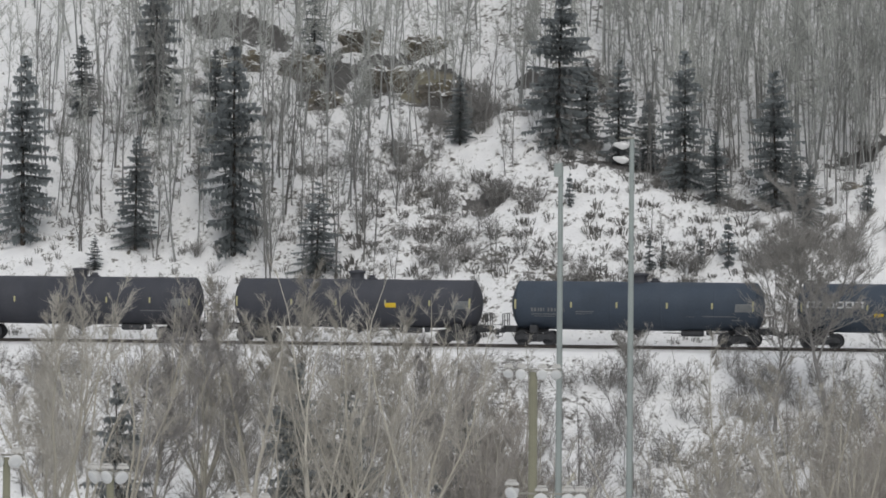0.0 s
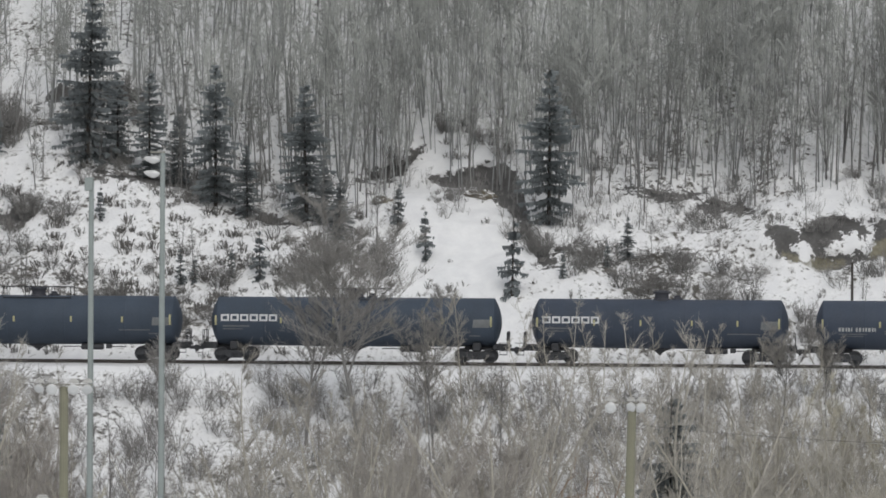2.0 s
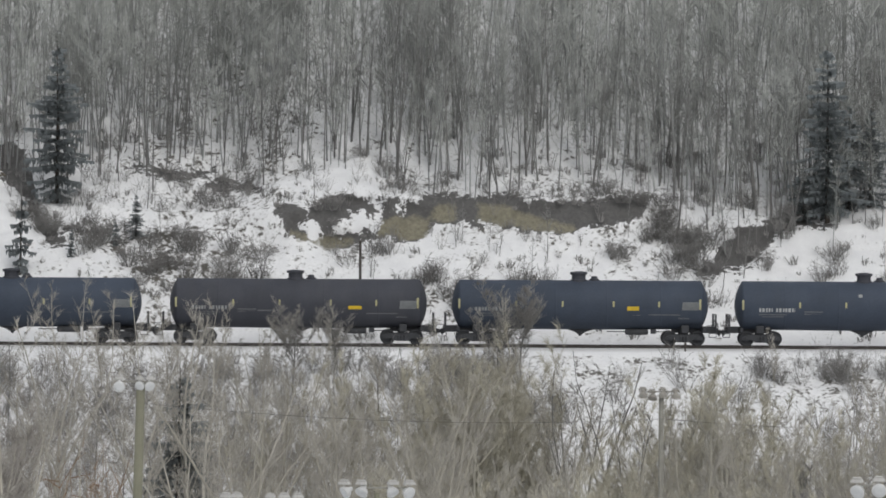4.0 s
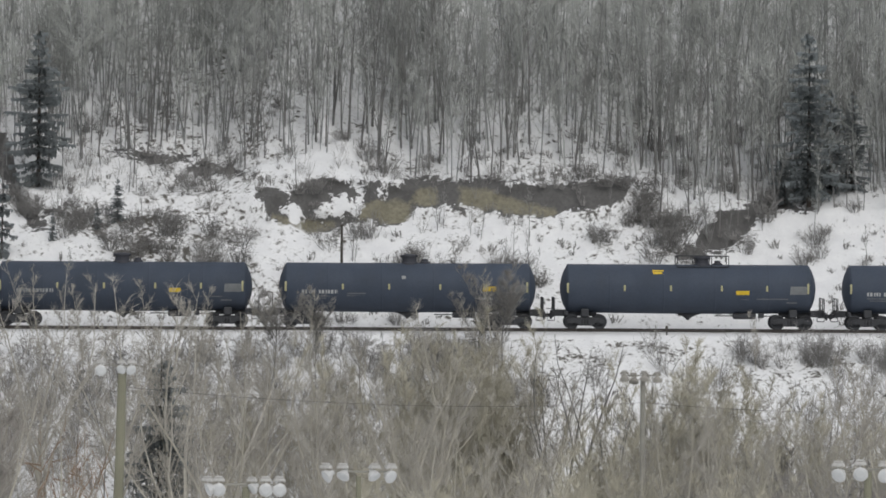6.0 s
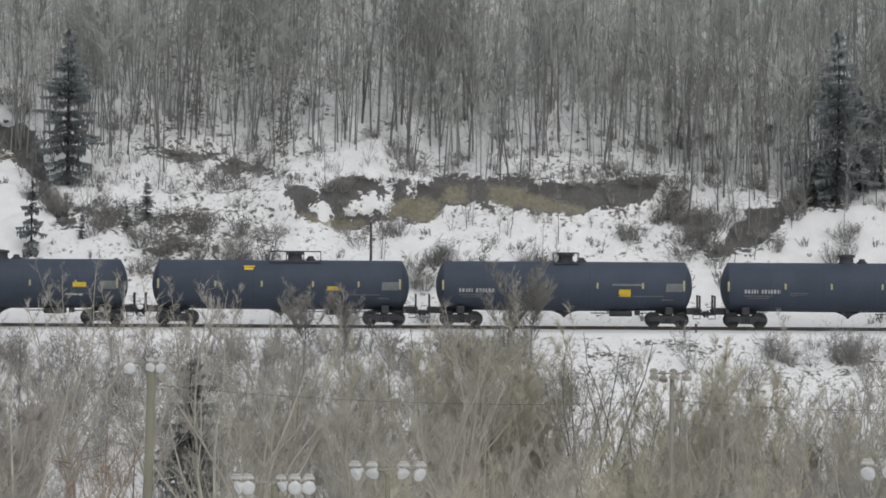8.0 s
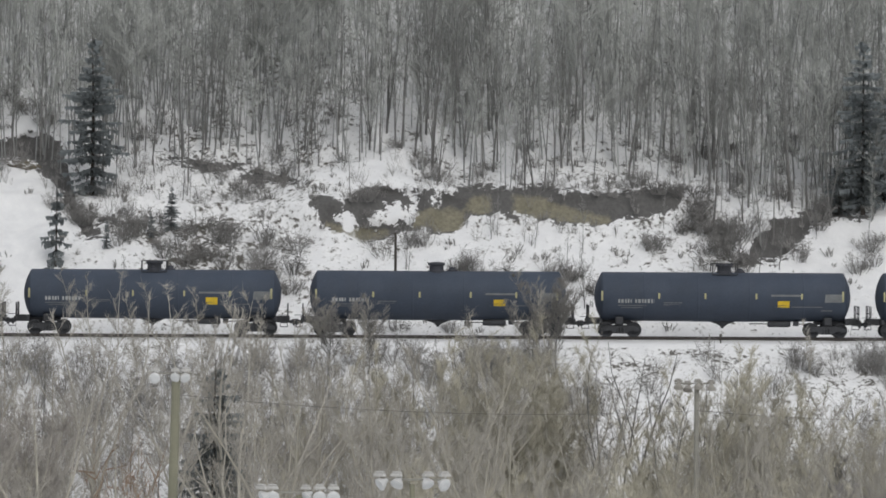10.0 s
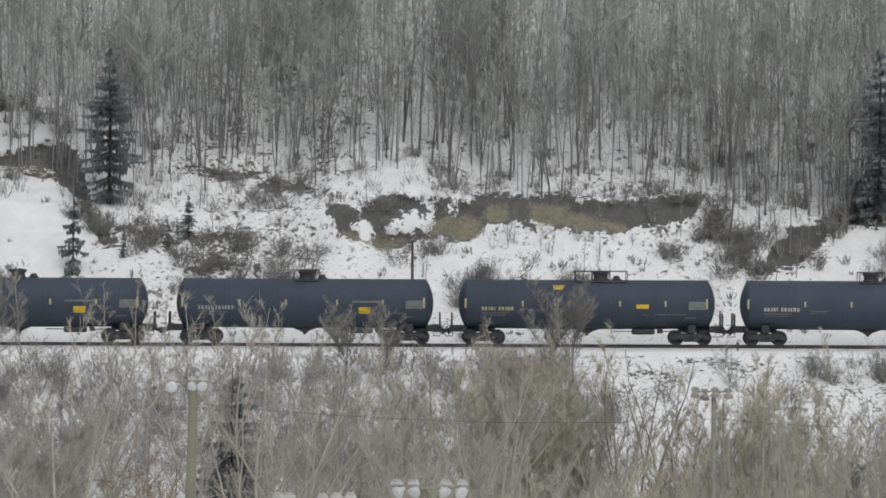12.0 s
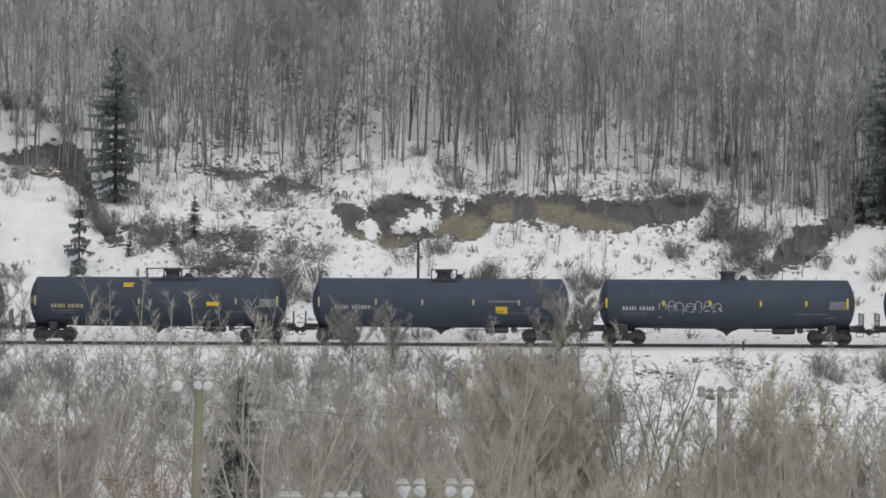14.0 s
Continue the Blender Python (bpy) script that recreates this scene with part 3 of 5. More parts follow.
def end_rail_shape():
    s = Sticks()
    for y in (-1.35, -0.55, 0.55, 1.35):
        s.stick((0, y, 1.1), (0, y, 2.0), 0.024, 0.024, 6)
    for z in (1.55, 2.0):
        s.path([(0, -1.35, z), (0, -0.55, z), (0, 0.55, z), (0, 1.35, z)], 0.024, 0.024, 6)
    s.path([(0, -1.35, 1.3), (-0.55, -1.45, 1.3)], 0.02, 0.02, 6)
    s.path([(0, -1.40, 0.55), (0, -1.40, 1.1)], 0.02, 0.02, 6)
    s.path([(-0.45, -1.40, 0.55), (-0.45, -1.40, 1.1)], 0.02, 0.02, 6)
    for z in (0.55, 0.8):
        s.path([(0, -1.40, z), (-0.45, -1.40, z)], 0.025, 0.025, 6)
    bm = bmesh.new()
    me = s.mesh("tmp", BOGIE_IRON)
    bm.from_mesh(me)
    bpy.data.meshes.remove(me)
    return bm


def dome_shape():
    bm = lathe([(-0.12, 0.56), (0.04, 0.54), (0.06, 0.45), (0.38, 0.45), (0.40, 0.55), (0.50, 0.55), (0.53, 0.48), (0.58, 0.20)], 'Z', 22)
    for k in range(6):
        a = k * math.pi / 3
        slab(-0.05 + 0.5 * math.cos(a), 0.05 + 0.5 * math.cos(a), -0.05 + 0.5 * math.sin(a), 0.05 + 0.5 * math.sin(a), 0.36, 0.53, 0.01, bm)
    return smooth(bm, 35)


def valve_shape():
    bm = lathe([(-0.1, 0.28), (0.10, 0.27), (0.13, 0.2), (0.24, 0.2), (0.27, 0.12)], 'Z', 14)
    slab(-0.32, 0.32, -0.2, 0.2, -0.06, 0.07, 0.02, bm)
    return bm


def walkway_shape(length):
    def make():
        s = Sticks()
        a, b = -length / 2, length / 2
        for y in (-0.75, 0.75):
            for x in (a, a + length * 0.33, b - length * 0.33, b):
                s.stick((x, y, -0.12), (x, y, 0.56), 0.02, 0.02, 5)
            s.stick((a, y, 0.56), (b, y, 0.56), 0.022, 0.022, 5)
        for x in (a, b):
            s.stick((x, -0.75, 0.56), (x, 0.75, 0.56), 0.022, 0.022, 5)
        bm = bmesh.new()
        me = s.mesh("tmp", BOGIE_IRON)
        bm.from_mesh(me)
        bpy.data.meshes.remove(me)
        slab(a, b, -0.78, -0.50, -0.16, -0.11, 0.01, bm)
        slab(a, b, 0.50, 0.78, -0.16, -0.11, 0.01, bm)
        return bm
    return make


def outlet_shape():
    bm = plate([(-0.85, -1.58), (-0.3, -1.78), (-0.12, -1.92), (0.12, -1.92), (0.3, -1.78), (0.85, -1.58)], -0.28, 0.28, 0.02)
    lathe([(-2.02, 0.07), (-2.0, 0.1), (-1.85, 0.1)], 'Z', 10, bm)
    return bm


def reservoir_shape():
    bm = lathe([(-0.75, 0.05), (-0.72, 0.17), (-0.6, 0.2), (0.6, 0.2), (0.72, 0.17), (0.75, 0.05)], 'X', 12)
    slab(0.9, 1.25, -0.14, 0.14, -0.12, 0.2, 0.03, bm)
    slab(-1.9, -0.75, -0.03, 0.03, -0.02, 0.04, 0, bm)
    slab(1.25, 2.2, -0.03, 0.03, -0.02, 0.04, 0, bm)
    return smooth(bm, 35)


def lettering(words, radius):
    """Rows of bars for writing too small to read: (x0, x1, z, height)."""
    bm = bmesh.new()
    for x0, x1, z, h in words:
        x = x0
        k = 0
        while x < x1 - 0.02:
            w = min((0.21, 0.26, 0.17)[k % 3] * max(0.5, h / 0.26), x1 - x)
            decal(x, x + w * (0.62 if h > 0.2 else 0.8), z - h / 2, z + h / 2, radius, bm=bm)
            x += w
            k += 1
    return bm


def write_bars(name, words, radius, mat, car, label=""):
    for w in words:
        part(name, lettering([w], radius), mat, car, label).location = (0, 0, TANK_Z)


def logo_block(a, z, radius):
    """A bold white block outline with a slot."""
    bm = bmesh.new()
    decal(a, a + 0.12, z - 0.22, z + 0.22, radius, bm=bm)
    decal(a + 0.41, a + 0.53, z - 0.22, z + 0.22, radius, bm=bm)
    decal(a + 0.12, a + 0.41, z + 0.11, z + 0.22, radius, bm=bm)
    decal(a + 0.12, a + 0.41, z - 0.22, z - 0.11, radius, bm=bm)
    return bm


def scrawl(radius):
    """Rounded spray-can outlines in two rows, no letters."""
    bm = bmesh.new()

    def stroke(pts, w):
        for (xa, za), (xb, zb) in zip(pts, pts[1:]):
            d = Vector((xb - xa, zb - za))
            if d.length < 1e-4:
                continue
            nrm = Vector((-d.y, d.x)).normalized() * w / 2
            q = []
            for x, z in ((xa + nrm.x, za + nrm.y), (xa - nrm.x, za - nrm.y), (xb - nrm.x, zb - nrm.y), (xb + nrm.x, zb + nrm.y)):
                q.append(bm.verts.new((x, -math.sqrt((radius + 0.014) ** 2 - z * z), z)))
            bm.faces.new(q)

    def arch(cx, cz, w, h, lean, turn=0.0):
        """A hoop open at its foot."""
        stroke([(cx - w + lean * 0.2, cz - h)] + [(cx + w * math.cos(3.14 - k * 0.39 + turn) + lean * 0.5, cz + h * 0.55 * math.sin(3.14 - k * 0.39 + turn)) for k in range(9)] + [(cx + w, cz - h * 0.9)], 0.045)
    for k, (w, h, lean, turn) in enumerate(((0.24, 0.30, 0.1, 0.5), (0.20, 0.36, 0.05, 0.0), (0.22, 0.34, -0.1, 0.2), (0.26, 0.30, 0.12, 0.0), (0.20, 0.38, 0.0, 0.3), (0.25, 0.34, 0.1, -0.2), (0.22, 0.26, 0.15, -0.5))):
        arch(-4.25 + k * 0.58, -0.06 + 0.06 * math.sin(k * 1.7), w, h, lean, turn)
        if k % 2:
            stroke([(-4.4 + k * 0.58, -0.16), (-4.1 + k * 0.58, -0.12)], 0.04)
    for k in range(5):
        cx, cz = -2.75 + k * 0.46, -0.62 + 0.05 * math.cos(k * 2.0)
        stroke([(cx + 0.19 * math.cos(a * 0.63), cz + 0.17 * math.sin(a * 0.63)) for a in range(11)], 0.042)
    stroke([(-4.5, -0.86), (-3.4, -0.90), (-2.2, -0.86), (-0.6, -0.88)], 0.035)
    stroke([(-0.62, -0.28), (-0.38, -0.52), (-0.12, -0.72), (-0.5, -0.76), (-0.72, -0.5)], 0.09)
    return bm


def make_tank_car(s, half, pitch, paint, label, dome_x=0.2, walkway=2.4, logo=False, text=None, yellow_box=None, top_tag=None, bars=PALE_YELLOW, graffiti=False, extra=()):
    car = new("tank_car")
    tagged(car, label, "tank car", "tank cars of the train")
    R = TANK_R
    tank = part_of("tank", once("tank_%.2f_%s" % (half, paint.name), lambda: tank_shell(half, R), paint), car)
    tank.location = (0, 0, TANK_Z)
    for sx in (-1, 1):
        sill = part_of("stub_sill", once("stub_sill", sill_shape, BOGIE_IRON), car)
        sill.location = (sx * (half - 2.35), 0, 0)
        rail = part_of("end_railing", once("end_railing", end_rail_shape, BOGIE_IRON), car)
        rail.location = (sx * (half + 0.42), 0, 0)
        cpl = part_of("coupler", once("coupler", coupler_shape, BOGIE_IRON), car)
        cpl.location = (sx * (half + 0.50), 0, 0)
        if sx < 0:
            for o in (sill, rail, cpl):
                o.rotation_euler = (0, 0, math.pi)
            rail.rotation_euler = (0, 0, 0)
        make_bogie(sx * (half - 1.62), car)
    dome = part_of("dome", once("dome", dome_shape, TANK_BLACK), car, "dark manway housing with bolted lid")
    dome.location = (dome_x, 0, TANK_Z + R)
    valve = part_of("valve", once("valve", valve_shape, TANK_BLACK), car)
    valve.location = (dome_x + 1.0, 0, TANK_Z + R)
    if walkway:
        wk = part_of("walkway", once("walkway_%.1f" % walkway, walkway_shape(walkway), BOGIE_IRON), car)
        wk.location = (dome_x, 0, TANK_Z + R)
    outlet = part_of("bottom_outlet", once("bottom_outlet", outlet_shape, BOGIE_IRON), car)
    outlet.location = (0, 0, TANK_Z)
    res = part_of("brake_reservoir", once("brake_reservoir", reservoir_shape, BOGIE_IRON), car)
    res.location = (3.6, -0.5, 0.86)
    k = half / 8.2
    strips = [(-half + 0.42, 0.62), (-4.15 * k, 0.36), (-1.2 * k, 0.36), (2.05 * k, 0.36), (4.95 * k, 0.36), (half - 0.62, 0.66)]
    for x, h in strips:
        o = part_of("reflector_strip", once("strip_%.2f_%s" % (h, bars.name), lambda: decal(-0.06, 0.06, -h / 2, h / 2, R), bars), car)
        o.location = (x, 0, TANK_Z + 0.05)
        o.location.y = 0
    o = part_of("stencil_panel", once("stencil_panel", lambda: decal(-0.58, 0.5, -0.32, 0.20, R, slant=0.06), PANEL_PAINT), car, "grey stencilled data panel")
    o.location = (half - 1.22, 0, TANK_Z)
    write_bars("stencil_line", [(half - 3.9, half - 1.9, -0.62, 0.07), (half - 2.0, half - 1.3, -0.85, 0.08), (2.2, 3.8, -0.66, 0.06)], R, DIM_PAINT, car)
    if logo:
        for k in range(6):
            part("logo_block", logo_block(-half + 0.75 + k * 0.62, 0.22, R), WHITE_PAINT, car, "bold white block shape").location = (0, 0, TANK_Z)
        write_bars("lettering", [(-half + 0.9, -half + 2.6, -0.32, 0.10), (-half + 0.9, -half + 2.2, -0.50, 0.07)], R, DIM_PAINT, car)
    if text:
        mat, w = text
        x = -half + 1.45
        write_bars("lettering", [(x, x + 0.9, -0.28, 0.24), (x + 1.08, x + w, -0.28, 0.24)], R, mat, car, "row of stencilled marks")
        write_bars("small_lettering", [(x, x + 1.8, -0.56, 0.07), (x + 0.2, x + 1.6, -0.70, 0.06), (x + 2.9, x + 4.1, -0.38, 0.07), (x + 2.9, x + 4.0, -0.52, 0.07)], R, DIM_PAINT, car)
    if yellow_box:
        x, z, w, h = yellow_box
        part("warning_label", decal(x - w / 2, x + w / 2, z - h / 2, z + h / 2, R), YELLOW_PAINT, car, "yellow warning label").location = (0, 0, TANK_Z)
    if top_tag:
        part("yellow_tag", decal(top_tag - 0.36, top_tag + 0.36, 1.12, 1.2, R), YELLOW_PAINT, car, "small yellow tag").location = (0, 0, TANK_Z)
        part("yellow_tag", decal(top_tag - 0.33, top_tag + 0.26, 0.95, 1.08, R), YELLOW_PAINT, car, "small yellow tag").location = (0, 0, TANK_Z)
    for x0, x1, z0, z1, mat in extra:
        part("painted_panel", decal(x0, x1, z0, z1, R), mat, car).location = (0, 0, TANK_Z)
    if graffiti:
        part("graffiti", scrawl(R), DULL_WHITE, car, "white sprayed scrawl").location = (0, 0, TANK_Z)
    CARS.append((car, s))
    return car


def make_train():
    navy = "dark navy railway tank car with yellow reflector strips"
    black = "grimy black railway tank car with roof manway"
    blue = "long blue railway tank car with bold white block shapes"
    H, L = 8.22, 9.36
    slogan = (3.0, 4.9, 0.05, 0.17, PANEL_PAINT)
    make_tank_car(-77.2, H, 18.2, TANK_BLACK, black, dome_x=-0.1, walkway=0)
    make_tank_car(-58.6, H, 18.2, TANK_BLACK, black, dome_x=-0.1, walkway=0, yellow_box=(2.4, -0.1, 0.7, 0.3))
    make_tank_car(-40.2, H, 18.2, TANK_BLUE, "dark blue railway tank car with plain flanks", dome_x=0.1, walkway=0, text=(DIM_PAINT, 2.2))
    make_tank_car(-20.55, L, 20.7, TANK_BLUE, blue, dome_x=0.0, walkway=4.4, logo=True, yellow_box=(-4.0, -0.45, 0.6, 0.25))
    make_tank_car(0.1, L, 20.7, TANK_BLUE, blue, dome_x=0.0, walkway=4.4, logo=True)
    make_tank_car(19.6, H, 18.2, TANK_NAVY, "dark navy railway tank car with bold white block shapes", dome_x=0.1, walkway=0, logo=True, yellow_box=(-4.6, -0.95, 0.9, 0.14))
    make_tank_car(37.75, H, 18.2, TANK_NAVY, navy, dome_x=-0.1, walkway=0, text=(DULL_WHITE, 2.4), yellow_box=(-1.7, -0.62, 0.8, 0.2))
    make_tank_car(56.0, H, 18.2, TANK_BLACK, "blue-black railway tank car with dull markings", dome_x=-0.2, walkway=0, text=(GREY_PAINT, 2.3), yellow_box=(3.6, -0.25, 0.85, 0.22), extra=((-2.6, -1.0, -0.62, -0.42, DIM_PAINT),))
    make_tank_car(74.05, H, 18.2, TANK_NAVY, navy, dome_x=-0.1, walkway=0, text=(GREY_PAINT, 2.4), yellow_box=(3.3, -0.22, 0.75, 0.26))
    make_tank_car(92.2, H, 18.2, TANK_NAVY, navy, dome_x=0.1, walkway=0, text=(DULL_WHITE, 2.3), yellow_box=(5.2, -0.05, 0.85, 0.3), extra=((-0.4, -0.15, 0.55, 0.75, GREY_PAINT), (4.3, 5.4, -0.75, -0.62, WHITE_PAINT)))
    make_tank_car(110.2, H, 18.2, TANK_NAVY, navy, dome_x=0.9, walkway=3.3, top_tag=-2.0, yellow_box=(3.4, -0.22, 0.85, 0.26), text=None)
    make_tank_car(128.35, H, 18.2, TANK_NAVY, navy, dome_x=0.1, walkway=1.6, text=(DULL_WHITE, 2.3), yellow_box=(3.8, -0.42, 0.75, 0.46), extra=(slogan,))
    make_tank_car(146.6, H, 18.2, TANK_NAVY, navy, dome_x=-0.1, walkway=0, text=(DULL_WHITE, 2.3), yellow_box=(3.9, -0.45, 0.75, 0.42), extra=(slogan,))
    make_tank_car(164.85, H, 18.2, TANK_NAVY, navy, dome_x=0.1, walkway=1.6, text=(GREY_PAINT, 2.3), yellow_box=(3.8, -0.45, 0.75, 0.42), extra=(slogan,))
    make_tank_car(182.9, H, 18.2, TANK_NAVY, "dark navy railway tank car with yellow stencilled marks", dome_x=0.9, walkway=3.3, text=(PALE_YELLOW, 2.1), top_tag=-1.85, yellow_box=(3.5, -0.12, 0.8, 0.26))
    make_tank_car(200.95, H, 18.2, TANK_NAVY, navy, dome_x=0.2, walkway=1.6, text=(DULL_WHITE, 2.3), yellow_box=(3.85, -0.45, 0.75, 0.46), extra=(slogan,))
    make_tank_car(219.3, H, 18.2, TANK_NAVY, "dark navy railway tank car with white sprayed scrawl", dome_x=0.05, walkway=0, text=(DULL_WHITE, 2.1), bars=YELLOW_PAINT, graffiti=True)
    make_tank_car(237.6, H, 18.2, TANK_NAVY, navy, dome_x=0.1, walkway=1.6, text=(DULL_WHITE, 2.3))


make_train()

# ---- trees ----
def bent(rng, p, direction, length, parts, wobble, lift):
    pts = [Vector(p)]
    d = Vector(direction).normalized()
    for _ in range(parts):
        d = (d + Vector((rng.uniform(-1, 1), rng.uniform(-1, 1), rng.uniform(-1, 1))) * wobble + Vector((0, 0, lift))).normalized()
        pts.append(pts[-1] + d * (length / parts))
    return pts


def bare_tree(seed, height, trunk_r, branches, reach, low, subs, twigs, steep=0.9, fine=0.011, lean=0.04, forks=0, fork_spread=0.5, shoot=1.2, crook=0.07, limb_r=0.035, fork_from=1):
    """A leafless broadleaf tree: (trunk and limbs, crown of twigs)."""
    rng = random.Random(seed)
    trunk, crown = Sticks(), Sticks()
    spine = bent(rng, (0, 0, -0.3), (rng.uniform(-lean, lean), rng.uniform(-lean, lean), 1), height, 8, crook, 0.04)
    trunk.path(spine, trunk_r, fine * 1.3, 6)
    leaders = [(spine, trunk_r, low, branches)]
    for _ in range(forks):
        k = rng.randint(fork_from, fork_from + 2)
        a = rng.uniform(0, 6.283)
        limb = bent(rng, spine[k], (fork_spread * math.cos(a), fork_spread * math.sin(a), 1), height * rng.uniform(0.5, 0.8), 6, crook * 1.4, 0.06)
        trunk.path(limb, trunk_r * 0.48, fine * 1.3, 5)
        leaders.append((limb, trunk_r * 0.6, 0.15, branches * 2 // 3))
    for line, r, lo, count in leaders:
        m = len(line) - 1
        for b in range(count):
            h = lo + (0.98 - lo) * (b + rng.random()) / count
            i = min(m - 1, int(h * m))
            p = line[i].lerp(line[i + 1], h * m - i)
            a = rng.uniform(0, 6.283)
            up = steep * rng.uniform(0.55, 1.4)
            L = reach * (1.08 - 0.75 * (h - lo) / (1 - lo)) * rng.uniform(0.55, 1.15)
            pts = bent(rng, p, (math.cos(a), math.sin(a), up), L, 2, 0.18, 0.12)
            rb = max(fine * 1.4, r * 0.44 * (1.05 - h))
            (trunk if rb > limb_r else crown).path(pts, rb, fine * 0.6, 3)
            for s in range(subs):
                k = rng.uniform(0.15, 1.0)
                j = min(1, int(k * 2))
                q = pts[j].lerp(pts[j + 1], k * 2 - j)
                a2 = a + rng.uniform(-1.4, 1.4)
                sl = L * rng.uniform(0.3, 0.6)
                sp = bent(rng, q, (math.cos(a2), math.sin(a2), up * rng.uniform(0.5, 1.8)), sl, 2, 0.25, 0.12)
                crown.twig(sp[0], sp[1].lerp(sp[2], 0.5), fine)
                crown.blade(sp[1].lerp(sp[2], 0.3), sp[2], fine * 0.8)
                for t in range(twigs):
                    k2 = rng.uniform(0.1, 1.0)
                    w = sp[0].lerp(sp[1], k2 * 2) if k2 < 0.5 else sp[1].lerp(sp[2], k2 * 2 - 1)
                    d = Vector((math.cos(a2 + rng.uniform(-1.6, 1.6)), math.sin(a2 + rng.uniform(-1.6, 1.6)), rng.uniform(0.2, 2.0))).normalized()
                    crown.blade(w, w + d * rng.uniform(0.3, 0.8) * min(1.0, sl + 0.3), fine * shoot)
    return trunk, crown


def slim_tree(seed, height, clear):
    """A thin, straight forest tree with steep twigs, for the depth of the woods."""
    rng = random.Random(seed)
    trunk, crown = Sticks(), Sticks()
    spine = bent(rng, (0, 0, -0.3), (rng.uniform(-0.04, 0.04), rng.uniform(-0.04, 0.04), 1), height, 4, 0.075, 0.03)
    trunk.path(spine, rng.uniform(0.045, 0.095), 0.014, 3)
    low = clear + rng.uniform(-0.06, 0.12)
    for b in range(15):
        h = low + (0.99 - low) * (b + rng.random()) / 15
        i = min(3, int(h * 4))
        p = spine[i].lerp(spine[i + 1], h * 4 - i)
        a = rng.uniform(0, 6.283)
        L = (2.6 - 1.7 * h) * rng.uniform(0.6, 1.15)
        d = Vector((math.cos(a), math.sin(a), rng.uniform(0.55, 2.1))).normalized()
        crown.blade(p, p + d * L, 0.022)
        for _ in range(10):
            w = p + d * L * rng.uniform(0.15, 1.0)
            e = (d + Vector((rng.uniform(-1.1, 1.1), rng.uniform(-1.1, 1.1), rng.uniform(-0.4, 0.8)))).normalized()
            crown.blade(w, w + e * L * rng.uniform(0.35, 0.85), 0.019)
    return trunk, crown


def shrub(seed, height, stems, spread, subs=4, fine=0.010, twigs=2):
    """A many-stemmed leafless bush with a rounded, broken outline."""
    rng = random.Random(seed)
    s = Sticks()
    for _ in range(stems):
        a, o = rng.uniform(0, 6.283), rng.uniform(0, 0.45) * spread
        L = height * rng.uniform(0.45, 1.1)
        pts = bent(rng, (o * math.cos(a), o * math.sin(a), -0.1), (math.cos(a) * spread * rng.uniform(0, 1.1), math.sin(a) * spread * rng.uniform(0, 1.1), 1.0), L, 2, 0.28, 0.05)
        s.path(pts, fine * 1.6, fine * 0.7)
        for _ in range(subs):
            k = rng.uniform(0.25, 1.0)
            j = min(1, int(k * 2))
            q = pts[j].lerp(pts[j + 1], k * 2 - j)
            d = Vector((rng.uniform(-1, 1), rng.uniform(-1, 1), rng.uniform(-0.1, 1.2))).normalized()
            e = q + d * L * rng.uniform(0.2, 0.45)
            s.blade(q, e, fine * 1.3)
            for _ in range(twigs):
                d2 = (d + Vector((rng.uniform(-1.2, 1.2), rng.uniform(-1.2, 1.2), rng.uniform(-0.3, 1)))).normalized()
                w = q.lerp(e, rng.uniform(0.2, 0.8))
                s.blade(w, w + d2 * L * rng.uniform(0.12, 0.3), fine * 1.1)
    return s


